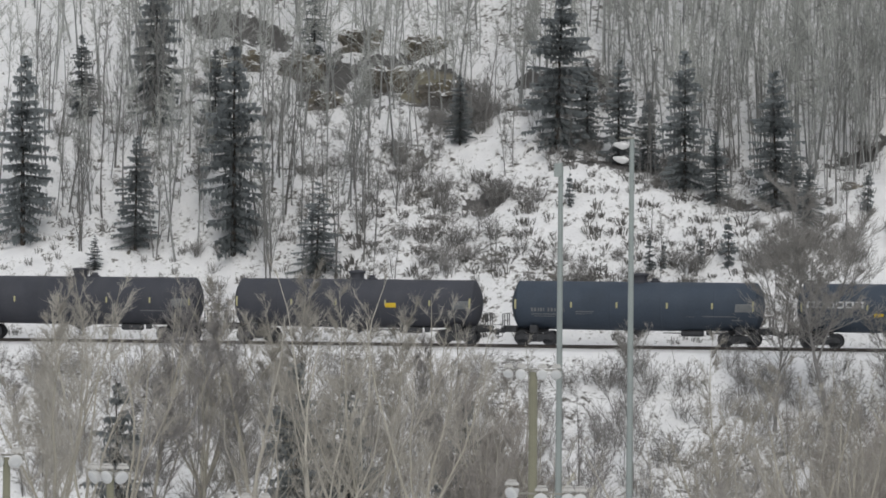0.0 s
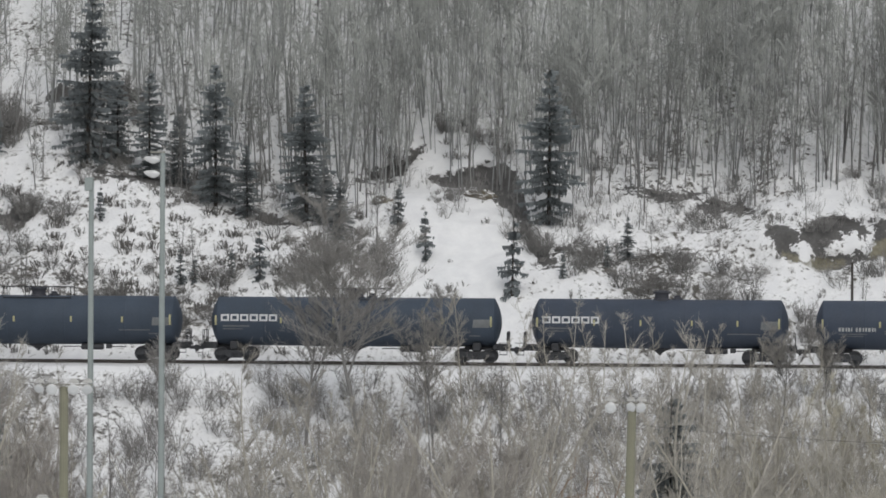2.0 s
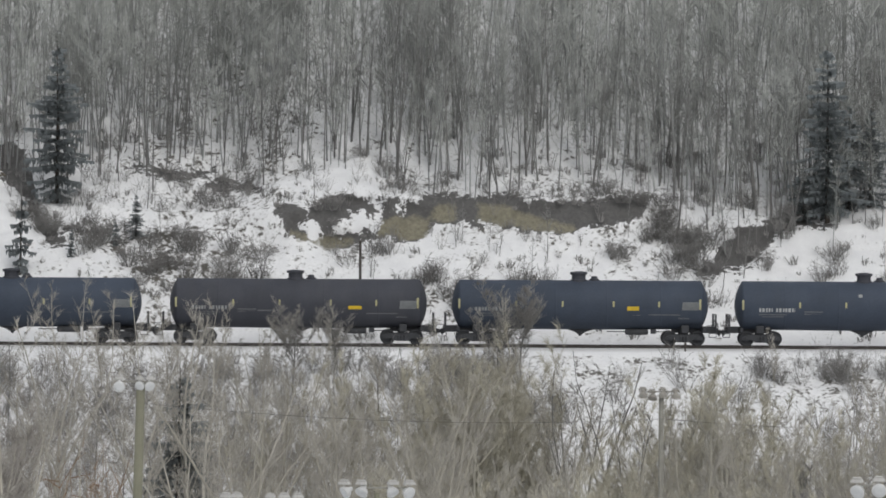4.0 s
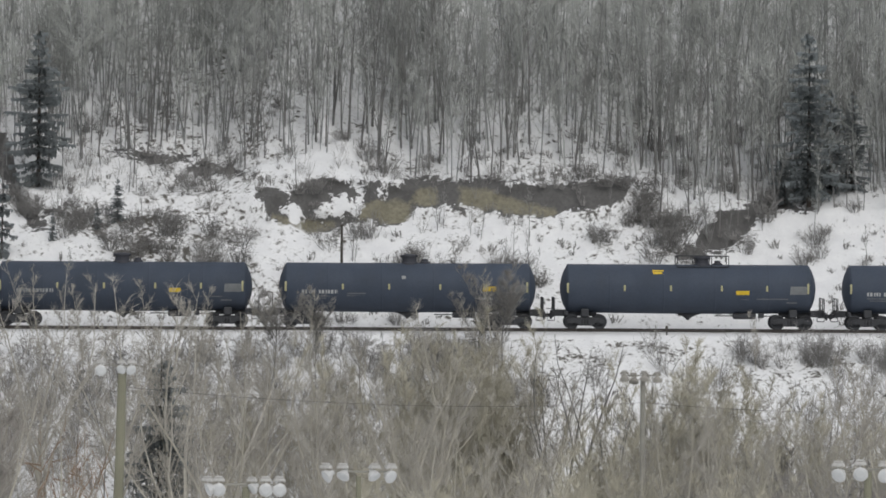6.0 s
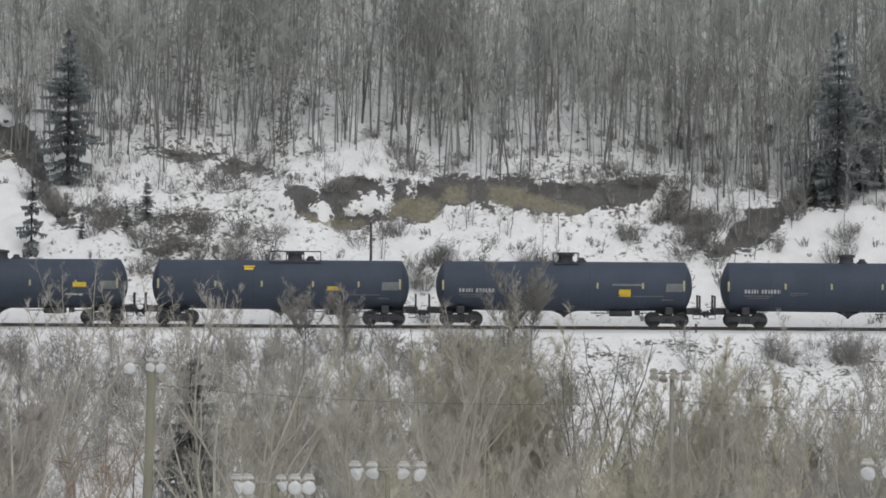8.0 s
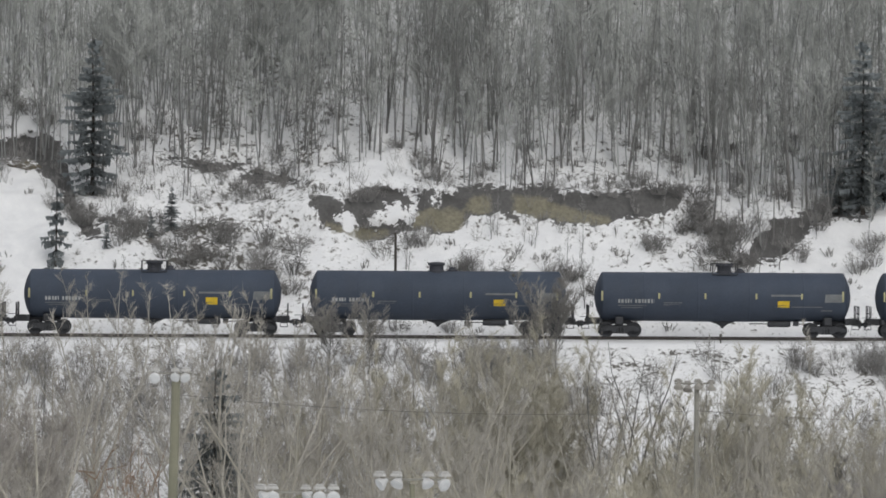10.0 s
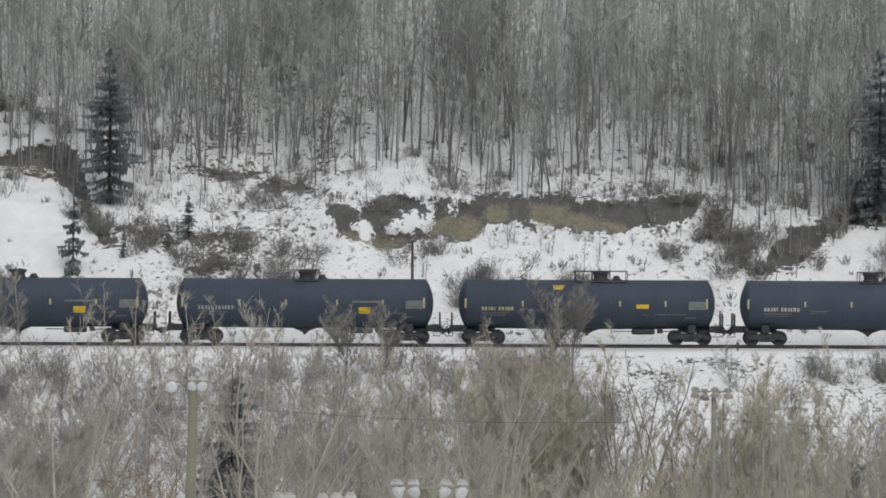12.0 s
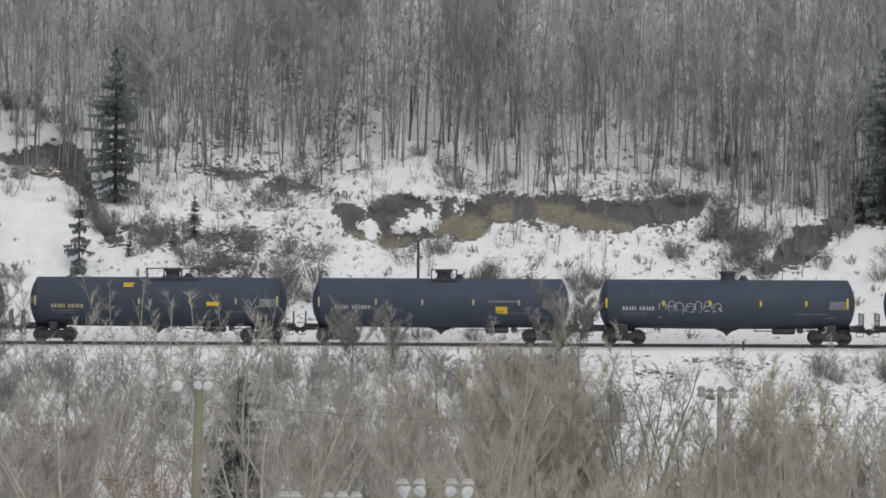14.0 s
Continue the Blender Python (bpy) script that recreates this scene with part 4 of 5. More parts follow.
def spruce(seed, height, reach, whorls, sparse=0.0, full=1.9):
    """A spruce with its boughs in whorls and gaps between them: (trunk, crown of drooping boughs with needle sprays)."""
    rng = random.Random(seed)
    trunk, crown = Sticks(), Sticks()
    spine = bent(rng, (0, 0, -0.3), (0, 0, 1), height + 0.3, 6, 0.012, 0.05)
    trunk.path(spine, height * 0.012 + 0.03, 0.012, 7)
    up = Vector((0, 0, 1))
    for k in range(whorls):
        h = 0.04 + 0.95 * (k + rng.uniform(-0.4, 0.4)) / whorls
        ring = 0.68 + 0.46 * rng.random()
        turn = rng.uniform(0, 6.283)
        count = rng.randint(7, 9) if h < 0.8 else 5
        for j in range(count):
            if rng.random() < sparse:
                continue
            a = turn + 6.283 * j / count + rng.uniform(-0.3, 0.3)
            z = h * height + rng.uniform(-0.13, 0.13)
            L = reach * min(1.0, (1 - h) * full) ** 0.85 * ring * rng.uniform(0.4, 1.2) * min(1, 0.65 + h * 3) + 0.08
            droop = -0.42 + 0.75 * h + rng.uniform(-0.22, 0.2)
            out = Vector((math.cos(a), math.sin(a), 0))
            side = Vector((-math.sin(a), math.cos(a), 0))
            foot = Vector((0, 0, max(0.1, z)))
            mid = foot + out * L * 0.55 + up * (droop * L * 0.55)
            tip_end = foot + out * L + up * (droop * L * 0.72)
            crown.path([foot, mid, tip_end], 0.02, 0.005)
            m = max(4, int(L / 0.15))
            for i in range(m):
                f = (i + rng.uniform(0.2, 1.0)) / m
                c = foot.lerp(mid, f * 2) if f < 0.5 else mid.lerp(tip_end, f * 2 - 1)
                w = (0.10 + 0.26 * L * (1 - f) ** 0.7) * rng.uniform(0.5, 1.25)
                for sgn in (-1, 1):
                    tip = c + side * (sgn * w) + out * w * rng.uniform(0.3, 0.9) - up * (0.04 + 0.12 * w)
                    b = 0.06 + 0.07 * rng.random()
                    crown.leaf(c - out * b, c + out * b + up * 0.02, tip)
                    hang = c.lerp(tip, rng.uniform(0.1, 0.8))
                    crown.leaf(hang - out * b, hang + out * b, hang - up * rng.uniform(0.10, 0.34) + side * (sgn * 0.04))
    return trunk, crown


def stand(name, kinds, x, y, scale, rng, label, category, group, stretch=1.0, sink=0.0):
    """Puts up one plant of several parts with its foot in the ground."""
    o = tagged(new(name), label, category, group)
    z = ground_height(x, y) - sink
    o.matrix_world = Matrix.LocRotScale((x, y, z), Euler((rng.uniform(-0.03, 0.03), rng.uniform(-0.03, 0.03), rng.uniform(0, 6.28))), (scale, scale, scale * stretch))
    for part_name, me in kinds:
        part_of(part_name, me, o)
    return o


def free_strip(a, y):
    """How open the brush is below the line in the direction a = x / y: 0 closed, 1 open snow."""
    open_spans = ((0.053, 0.073, 0.85), (0.082, 0.092, 0.3), (-0.148, -0.122, 0.3), (-0.032, -0.022, 0.4))
    return max([k for lo, hi, k in open_spans if lo < a < hi] + [0.0])


def make_rocks():
    """Sandstone crags of the upper slope, half bedded in it: (x, y, width, depth, height, turn)."""
    rng = random.Random(61)
    spots = ((-74.5, 334.6, 4.6, 3.0, 2.2, 0.2), (-69.5, 333.8, 3.6, 3.0, 2.6, -0.3), (-65.6, 336.4, 3.2, 2.6, 2.2, 0.4), (-62.8, 332.4, 3.8, 3.0, 2.4, 0.1), (-58.9, 331.2, 3.2, 2.6, 2.4, -0.4),
             (-61.0, 337.4, 3.4, 2.6, 1.8, 0.6), (-67.0, 330.0, 2.6, 2.2, 2.0, 0.9), (-52.8, 329.8, 2.2, 1.6, 0.9, 0.4), (-49.0, 329.2, 3.0, 1.8, 0.9, -0.2), (-28.2, 320.6, 1.6, 1.2, 0.9, 0.5), (-21.6, 321.4, 2.2, 1.4, 1.1, -0.2))
    for i, (x, y, w, d, h, turn) in enumerate(spots):
        bm = bmesh.new()
        bmesh.ops.create_icosphere(bm, subdivisions=4, radius=1.0)
        for v in bm.verts:
            p = v.co.copy()
            # blocky: pull towards flat faces, then break the surface up
            q = Vector([math.copysign(abs(c) ** 0.6, c) for c in p])
            k = 0.80 + 0.34 * noise.noise(q * 1.5 + Vector((i * 7.1, 0, 0))) + 0.16 * noise.noise(q * 4.0 + Vector((0, i * 3.3, 0)))
            k += 0.05 * math.floor(4 * noise.noise(q * 2.6 + Vector((0, 0, i * 5.7))))
            v.co = Vector((q.x * w / 2 * k * 1.15, q.y * d / 2 * k, q.z * h * 0.6 * k))
        me = bpy.data.meshes.new("rock_crag")
        bm.to_mesh(me)
        bm.free()
        me.materials.append(ROCK)
        o = tagged(new("rock_crag", me), "weathered brown sandstone crag patched with snow", "rock", "crags of the hillside")
        o.matrix_world = pose(x, y, ground_height(x, y) - 0.1 * h, 12, 0, math.degrees(turn))


make_rocks()


# spruces of the hillside, by their build: (x, y, height)
NARROW_SPRUCES = ((-85.0, 313.9, 13.4), (-70.1, 313.9, 14.7), (-78.5, 325.3, 12.5))
SPRUCES = (
    (-77.0, 313.8, 8.0), (-68.7, 333.9, 6.5), (-49.0, 322.2, 12.3), (-44.7, 322.6, 7.6), (-39.7, 319.8, 9.8), (-33.3, 318.6, 9.6), (-56.0, 323.2, 5.0), (-84.1, 326.6, 6.1), (-16.7, 318.0, 11.0),
    (35.4, 315.6, 11.8), (37.0, 317.0, 7.3), (38.5, 317.4, 6.9), (-47.2, 324.8, 6.5), (-42.8, 323.5, 5.5), (-37.4, 319.0, 5.2), (-32.0, 317.4, 4.6), (-11.2, 314.4, 3.0), (-73.4, 322.6, 7.0),
)
BROAD_SPRUCES = ((-63.9, 312.1, 6.5), (-30.8, 316.1, 4.2), (33.8, 315.8, 4.1), (-79.3, 311.6, 2.4))
SLIM_SPRUCES = (
    (-18.7, 310.6, 5.2), (-15.4, 311.8, 1.9), (-12.5, 313.5, 1.7), (-37.7, 312.4, 2.0), (-35.7, 311.8, 3.4), (-26.9, 317.2, 3.0), (-24.8, 314.4, 3.4), (-41.1, 312.3, 2.5), (-40.2, 312.5, 1.9), (-30.9, 316.8, 2.9), (-47.3, 317.1, 2.3),
)
BANK_SPRUCES = ((-6.85, 256.0, -0.2), (-54.2, 258.0, 0.2), (-50.8, 256.0, -1.0), (-44.2, 258.0, -1.6), (-63.5, 256.0, -1.0))


def make_spruces():
    rng = random.Random(11)
    label = "dark green spruce on the snowy slope"
    group = "spruces of the hillside"

    def kinds(name, seeds, height, reach, whorls, sparse, full):
        out = []
        for seed in seeds:
            t, b = spruce(seed, height, reach, whorls, sparse, full)
            out.append((("trunk", t.mesh(name + "_trunk", SPRUCE_BARK)), ("crown", b.mesh(name + "_crown", SPRUCE_NEEDLES))))
        return out
    usual = kinds("spruce", (1, 2, 3), 10.0, 1.95, 27, 0.10, 1.8)
    narrow = kinds("narrow_spruce", (7, 8), 10.0, 1.35, 30, 0.10, 2.2)
    broad = kinds("broad_spruce", (9, 10), 10.0, 3.0, 20, 0.08, 1.35)
    slim = kinds("young_spruce", (5, 6), 4.5, 0.72, 11, 0.28, 1.5)
    for places, shapes, words in ((NARROW_SPRUCES, narrow, "tall narrow dark spruce on the snowy slope"), (SPRUCES, usual, label), (BROAD_SPRUCES, broad, "low broad dark spruce on the snowy slope")):
        for i, (x, y, h) in enumerate(places):
            stand("spruce", shapes[i % len(shapes)], x, y, h / 10.0, rng, words, "spruce tree", group)
    for i, (x, y, h) in enumerate(SLIM_SPRUCES):
        stand("young_spruce", slim[i % 2], x, y, h / 4.5, rng, "slim young spruce with gaps between its boughs", "spruce tree", group)
    for i, (x, y, h) in enumerate(BANK_SPRUCES):
        z = ground_height(x, y)
        stand("spruce", usual[i % 3], x, y, (h - z) / 10.0, rng, "dark spruce standing in the brush of the bank", "spruce tree", "spruces of the bank")


make_spruces()


def wooded(x, y):
    """How thickly the hillside is wooded with bare aspens, 0 to 1."""
    d = y - 305.2
    zc = table(x, CREST)
    edge = zc / 0.74 + table(x, ((-66, -11.0), (-52, 1.6), (-40, 4.0), (-22, 1.4), (-14, 2.8), (-8, 3.4), (-2, 3.2), (3, 0.8), (8, -1.0), (18, -1.4), (26, -2.6), (60, -2.6))) + 1.6 * noise.noise((x / 4.0, 4.4, 0.0))
    k = min(1.0, max(0.0, (d - edge + 0.8) / 4.5))
    thick = table(x, ((-110, 0.16), (-86, 0.18), (-78, 0.32), (-64, 0.26), (-56, 0.22), (-52, 0.42), (-45, 0.58), (-36, 0.8), (-30, 1.0), (-18, 1.0), (18, 1.0), (24, 1.0), (60, 0.9)))
    # a steep snow chute stays bare
    if (-26.5 < x < -19.5 and d < 17) or (-26.9 < x < -24.3 and d < 22):
        return 0.0
    # the trees stand in drifts with open lanes running up the slope
    lanes = 0.92 + 0.6 * noise.noise((x / 1.7, y / 22.0, 9.7)) + 0.35 * noise.noise((x / 7.0, y / 12.0, 5.5))
    return k * thick * min(1.0, max(0.15, lanes))


def make_aspens():
    rng = random.Random(21)
    kinds = []
    for seed in range(8):
        t, c = bare_tree(seed + 40, 8.4, 0.072, 16, 1.5, 0.46, 3, 3, steep=1.7, fine=0.0115, lean=0.06, forks=(0, 0, 1, 0, 0, 1, 0, 2)[seed], fork_spread=0.3, shoot=1.4, crook=0.05)
        kinds.append((("trunk", t.mesh("aspen_trunk", ASPEN_BARK)), ("crown", c.mesh("aspen_crown", ASPEN_TWIG))))
    raw = [[slim_tree(seed + 80, 8.6, clear) for seed in range(9)] for clear in (0.40, 0.24)]
    under = [shrub(seed + 300, 2.2, 5, 0.5, 3, 0.014, 1) for seed in range(4)]
    far_trunk, far_crown, below = Sticks(), Sticks(), Sticks()
    count = far = low = tries = 0
    while (count < 260 or far < 3850 or low < 700) and tries < 150000:
        tries += 1
        x, y = rng.uniform(-104, 58), 309 + 58 * rng.random() ** 1.2
        if x < y * -0.29 or x > y * 0.14:
            continue
        w = wooded(x, y)
        if rng.random() > w:
            continue
        s = rng.uniform(0.55, 1.2)
        m = Matrix.LocRotScale((x, y, ground_height(x, y)), Euler((rng.uniform(-0.11, 0.11), rng.uniform(-0.11, 0.11), rng.uniform(0, 6.28))), (s, s, s * 1.1))
        if y < 325 and count < 260 and rng.random() < 0.7:
            stand("aspen", kinds[rng.randrange(8)], x, y, s, rng, "slender leafless grey aspen on the snowy hillside", "aspen tree", "aspens of the hillside", rng.uniform(0.85, 1.2))
            count += 1
        elif low < 700 and rng.random() < (0.10 if x < 3 else 0.3):
            below.merge(under[rng.randrange(4)], m)
            low += 1
        elif y >= 311 and far < 3850:
            t, c = raw[0 if x < 3 + 5 * noise.noise((x / 6.0, y / 9.0, 3.0)) else 1][rng.randrange(9)]
            far_trunk.merge(t, m)
            far_crown.merge(c, m)
            far += 1
    # undergrowth spilling out below the edge of the woods
    spilt = 0
    while spilt < 360:
        x, y = rng.uniform(-60, 24), rng.uniform(309, 326)
        if rng.random() > max(wooded(x, y + 4.5), wooded(x, y + 2.0)) * 1.2 or wooded(x, y) > 0.4:
            continue
        s = rng.uniform(0.25, 0.8)
        below.merge(under[rng.randrange(4)], Matrix.LocRotScale((x, y, ground_height(x, y)), Euler((0, 0, rng.uniform(0, 6.28))), (s, s, s)))
        spilt += 1
    # lone thin stems on the open slope below
    for k in range(78):
        x, y = rng.uniform(-66, 40), rng.uniform(307.5, 315)
        if k > 34:
            y += 1.0
            while wooded(x, y + 3.0) < 0.1 and y < 335:
                y += 0.5
        if -26.5 < x < -19.5:
            continue
        stand("aspen", kinds[rng.randrange(8)], x, y, rng.uniform(0.24, 0.5), rng, "lone thin bare aspen on the open snow slope", "aspen tree", "aspens of the hillside")
    # a loose group of taller bare trees among the spruces of the open slope
    for x, y, s in ((-66.4, 311.0, 0.85), (-64.6, 314.0, 1.1), (-63.0, 311.8, 0.95), (-61.6, 315.5, 1.05), (-60.2, 312.6, 1.0), (-58.8, 310.2, 0.75), (-67.8, 316.0, 1.0), (-62.2, 318.5, 0.9), (-59.4, 317.4, 0.8),
                    (-72.6, 317.0, 0.9), (-75.4, 312.6, 0.8), (-80.6, 313.0, 0.9), (-82.0, 317.5, 1.0), (-52.6, 321.0, 0.7), (-42.4, 321.6, 0.8), (-36.6, 321.0, 0.9), (-31.0, 315.6, 0.8), (-29.6, 318.2, 0.95), (-28.4, 315.2, 0.7)):
        for k in range(2):
            stand("aspen", kinds[rng.randrange(8)], x + rng.uniform(-0.8, 0.8), y + rng.uniform(-0.8, 0.8), s * rng.uniform(0.75, 1.05), rng, "leafless grey aspen standing among spruces", "aspen tree", "aspens of the hillside")
    wood = tagged(new("far_woods"), "dense leafless grey woods covering the upper hillside", "woods", kind="stuff")
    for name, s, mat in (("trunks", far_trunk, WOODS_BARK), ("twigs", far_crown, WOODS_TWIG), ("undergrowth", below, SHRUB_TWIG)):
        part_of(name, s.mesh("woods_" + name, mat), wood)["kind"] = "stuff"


make_aspens()


def make_hill_shrubs():
    rng = random.Random(31)
    kinds = [shrub(s, 1.4, 28, 1.0, 4, 0.0115, 3).mesh("shrub", SHRUB_TWIG) for s in range(5)]
    small = [shrub(s + 20, 0.62, 10, 0.75, 2, 0.026, 0) for s in range(5)]
    loose = [shrub(s + 90, 1.3, 18, 1.0, 3, 0.012, 2) for s in range(4)]
    brush = Sticks()
    singles = dots = tries = 0
    while (singles < 130 or dots < 1700) and tries < 60000:
        tries += 1
        x, y = rng.uniform(-102, 54), 305.8 + 26 * rng.random() ** 1.1
        if x < y * -0.285 or x > y * 0.135:
            continue
        clump = noise.noise((x / 4.5, y / 3.0, 8.8)) + 0.5 * noise.noise((x / 1.7, y / 1.5, 2.2))
        bias = table(x, ((-100, 0.25), (-60, 0.32), (-45, 0.30), (-34, 0.15), (-24, -0.25), (-19, -0.2), (-14, 0.2), (-2, 0.1), (8, 0.0), (20, 0.05), (25, 0.3), (50, 0.3)))
        if clump + bias > 0.22 and singles < 130:
            o = tagged(new("shrub", kinds[rng.randrange(5)]), "leafless dark shrub on the snowy slope", "shrub", "shrubs of the hillside")
            s = rng.uniform(0.5, 1.25)
            o.matrix_world = Matrix.LocRotScale((x, y, ground_height(x, y)), Euler((0, 0, rng.uniform(0, 6.28))), (s, s, s * rng.uniform(0.7, 1.2)))
            singles += 1
        elif clump + bias > 0.22 and dots < 1700 and rng.random() < 0.12:
            s = rng.uniform(0.5, 1.2)
            brush.merge(loose[rng.randrange(4)], Matrix.LocRotScale((x, y, ground_height(x, y)), Euler((0, 0, rng.uniform(0, 6.28))), (s, s, s)))
            dots += 1
        elif dots < 1700 and rng.random() < 0.45 + clump + bias:
            s = rng.uniform(0.4, 1.1)
            brush.merge(small[rng.randrange(5)], Matrix.LocRotScale((x, y, ground_height(x, y)), Euler((0, 0, rng.uniform(0, 6.28))), (s, s, s)))
            dots += 1
    # dark tufts of dead grass and low stems standing clear of the snow
    tuft = [shrub(s + 120, 0.60, 15, 0.75, 2, 0.024, 0) for s in range(4)]
    tufts, n = Sticks(), 0
    while n < 430:
        x, y = rng.uniform(-66, -29), rng.uniform(306.0, 321.0)
        if wooded(x, y) > 0.15 or noise.noise((x / 3.0, y / 2.2, 4.9)) < -0.22:
            continue
        s = rng.uniform(0.45, 1.35)
        tufts.merge(tuft[n % 4], Matrix.LocRotScale((x, y, ground_height(x, y) - 0.02), Euler((0, 0, rng.uniform(0, 6.28))), (s * rng.uniform(0.7, 1.2), s, s)))
        n += 1
    tagged(new("grass_tufts", tufts.mesh("grass_tufts", TUFT_STEM)), "dark tufts of dead grass in the snow", "grass tufts", kind="stuff")
    for cx, cy, r, k in CLUMPS:
        for _ in range(k):
            x, y = cx + rng.uniform(-r, r), cy + rng.uniform(-r, r) * 0.6
            o = tagged(new("shrub", kinds[rng.randrange(5)]), "leafless dark shrub in a thick clump on the slope", "shrub", "shrubs of the hillside")
            s = rng.uniform(0.75, 1.35)
            o.matrix_world = Matrix.LocRotScale((x, y, ground_height(x, y)), Euler((0, 0, rng.uniform(0, 6.28))), (s, s, s * rng.uniform(0.8, 1.15)))
    tagged(new("hillside_brush", brush.mesh("hillside_brush", SHRUB_TWIG)), "low dead brush poking through the snow", "brush", kind="stuff")


make_hill_shrubs()


def make_valley_trees():
    """Poplars of the valley floor and the bank, in front of the railway."""
    rng = random.Random(41)
    tall = []
    for seed in range(6):
        t, c = bare_tree(seed + 120, 12.0, 0.12, 15, 2.3, 0.24, 6, 8, steep=1.4, fine=0.0068, lean=0.14, forks=2 + seed % 2, fork_spread=0.42, crook=0.12, shoot=1.3)
        tall.append((("trunk", t.mesh("poplar_trunk", POPLAR_BARK)), ("crown", c.mesh("poplar_crown", POPLAR_TWIG))))
    young = []
    for seed in range(5):
        t, c = bare_tree(seed + 160, 6.0, 0.036, 16, 1.15, 0.2, 5, 7, steep=1.3, fine=0.0065, lean=0.10, forks=1, crook=0.08)
        bark, twig = ((POPLAR_BARK, POPLAR_TWIG), (ASPEN_BARK, GREY_THICKET))[seed % 2]
        young.append((("trunk", t.mesh("sapling_trunk", bark)), ("crown", c.mesh("sapling_crown", twig))))
    wands = []
    for seed in range(4):
        t, c = bare_tree(seed + 180, 6.0, 0.042, 13, 0.75, 0.25, 3, 3, steep=2.2, fine=0.009, lean=0.07, crook=0.06)
        bark, twig = ((POPLAR_BARK, POPLAR_TWIG), (ASPEN_BARK, SHRUB_TWIG), (ASPEN_BARK, GREY_THICKET), (ASPEN_BARK, SHRUB_TWIG))[seed]
        wands.append((("trunk", t.mesh("wand_trunk", bark)), ("crown", c.mesh("wand_crown", twig))))
    label = "leafless olive-grey poplar rising from the brush"
    n = 0
    while n < 88:
        y = rng.uniform(222, 272)
        a = rng.uniform(-0.29, 0.145)
        if min(abs(a - c) for c in (-0.0274, -0.211, -0.1985, -0.1713)) < 0.005 or (-0.06 < a < 0.02 and rng.random() < 0.5):
            continue
        x = a * y
        open_here = free_strip(a, y)
        top = table(a, ((-0.30, 4.2), (-0.20, 4.2), (-0.165, 2.0), (-0.145, 0.0), (-0.12, -0.5), (-0.10, 2.0), (-0.07, 1.0), (-0.04, 3.0), (-0.01, 1.6), (0.035, 1.8), (0.050, 1.0), (0.058, -3.0), (0.072, -2.0), (0.082, 0.2), (0.10, 0.2), (0.15, -0.2)))
        want = top - (4.0 if a < -0.165 else 6.5) * rng.random() ** 1.3 + 0.6 - 3.0 * open_here
        h = want + 14.0
        if h < 5:
            continue
        if a < -0.10 and rng.random() < (0.85 if a < -0.17 else 0.72):
            n += 1
            continue
        stand("poplar", tall[n % 6], x, y, h / 12.5, rng, label, "poplar tree", "poplars of the valley")
        n += 1
    for k in range(5):
        y, a = rng.uniform(256, 276), -0.168 - 0.115 * (k + rng.random()) / 5
        h = rng.uniform(2.6, 5.6) + 14.0 if y < 268 else rng.uniform(2.6, 5.0) - ground_height(a * y, y)
        stand("poplar", tall[k % 6], a * y, y, h / 12.5, rng, "tall leafless poplar standing before the passing train", "poplar tree", "poplars of the valley")
    # tall pale poplars with forked, curving stems: (x / y, y, height of the top)
    fair = []
    for seed in range(5):
        t, c = bare_tree(seed + 520, 12.0, 0.12, 14, 2.3, 0.32, 5, 7, steep=1.2, fine=0.0075, lean=0.14, forks=4, fork_spread=0.42, crook=0.18, limb_r=0.016)
        fair.append((("trunk", t.mesh("pale_poplar_trunk", PALE_BARK)), ("crown", c.mesh("pale_poplar_crown", POPLAR_TWIG))))
    for i, (a, y, top) in enumerate(((-0.0452, 258, 4.1), (-0.0409, 256, 2.6), (-0.0222, 255, 3.9), (-0.0186, 250, 2.8), (-0.0138, 252, 1.5), (-0.0295, 274, 3.5), (-0.0542, 274, 3.1), (-0.0059, 268, 0.4),
                                     (0.0061, 266, -0.2), (0.0122, 270, 1.0), (-0.065, 250, -1.0), (-0.2055, 240, 4.7), (-0.2031, 238, 3.5), (-0.2206, 245, 4.0), (-0.1892, 250, 2.0), (-0.106, 235, 0.1), (-0.094, 240, -1.5), (-0.076, 238, -1.0), (-0.1700, 246, 0.6), (-0.129, 250, -2.0))):
        h = top - ground_height(a * y, y)
        stand("pale_poplar", fair[i % 5], a * y, y, h / 12.3, rng, "forked pale-barked poplar with a thin bare crown", "poplar tree", "poplars of the valley")
    # thin dark-stemmed trees of the clearing: (x / y, y, height of the top)
    for i, (a, y, top) in enumerate(((0.0585, 268, 1.3), (0.0615, 272, 0.4), (0.0702, 266, 0.2), (0.0740, 270, 0.6), (0.0655, 262, -2.0), (0.0555, 272, 0.2))):
        t, c = bare_tree(i + 700, 9.0, 0.075, 9, 1.7, 0.35, 3, 4, steep=1.3, fine=0.009, lean=0.22, forks=2, fork_spread=0.4, crook=0.13, limb_r=0.016)
        grey = (("trunk", t.mesh("grey_poplar_trunk", ASPEN_BARK)), ("crown", c.mesh("grey_poplar_crown", OLD_TWIG)))
        stand("grey_poplar", grey, a * y, y, (top - ground_height(a * y, y)) / 9.2, rng, "thin dark-stemmed bare poplar before open snow", "poplar tree", "poplars of the valley")
    # tall poplars with a mist of fine twigs: (x / y, y, height of the top)
    misty = []
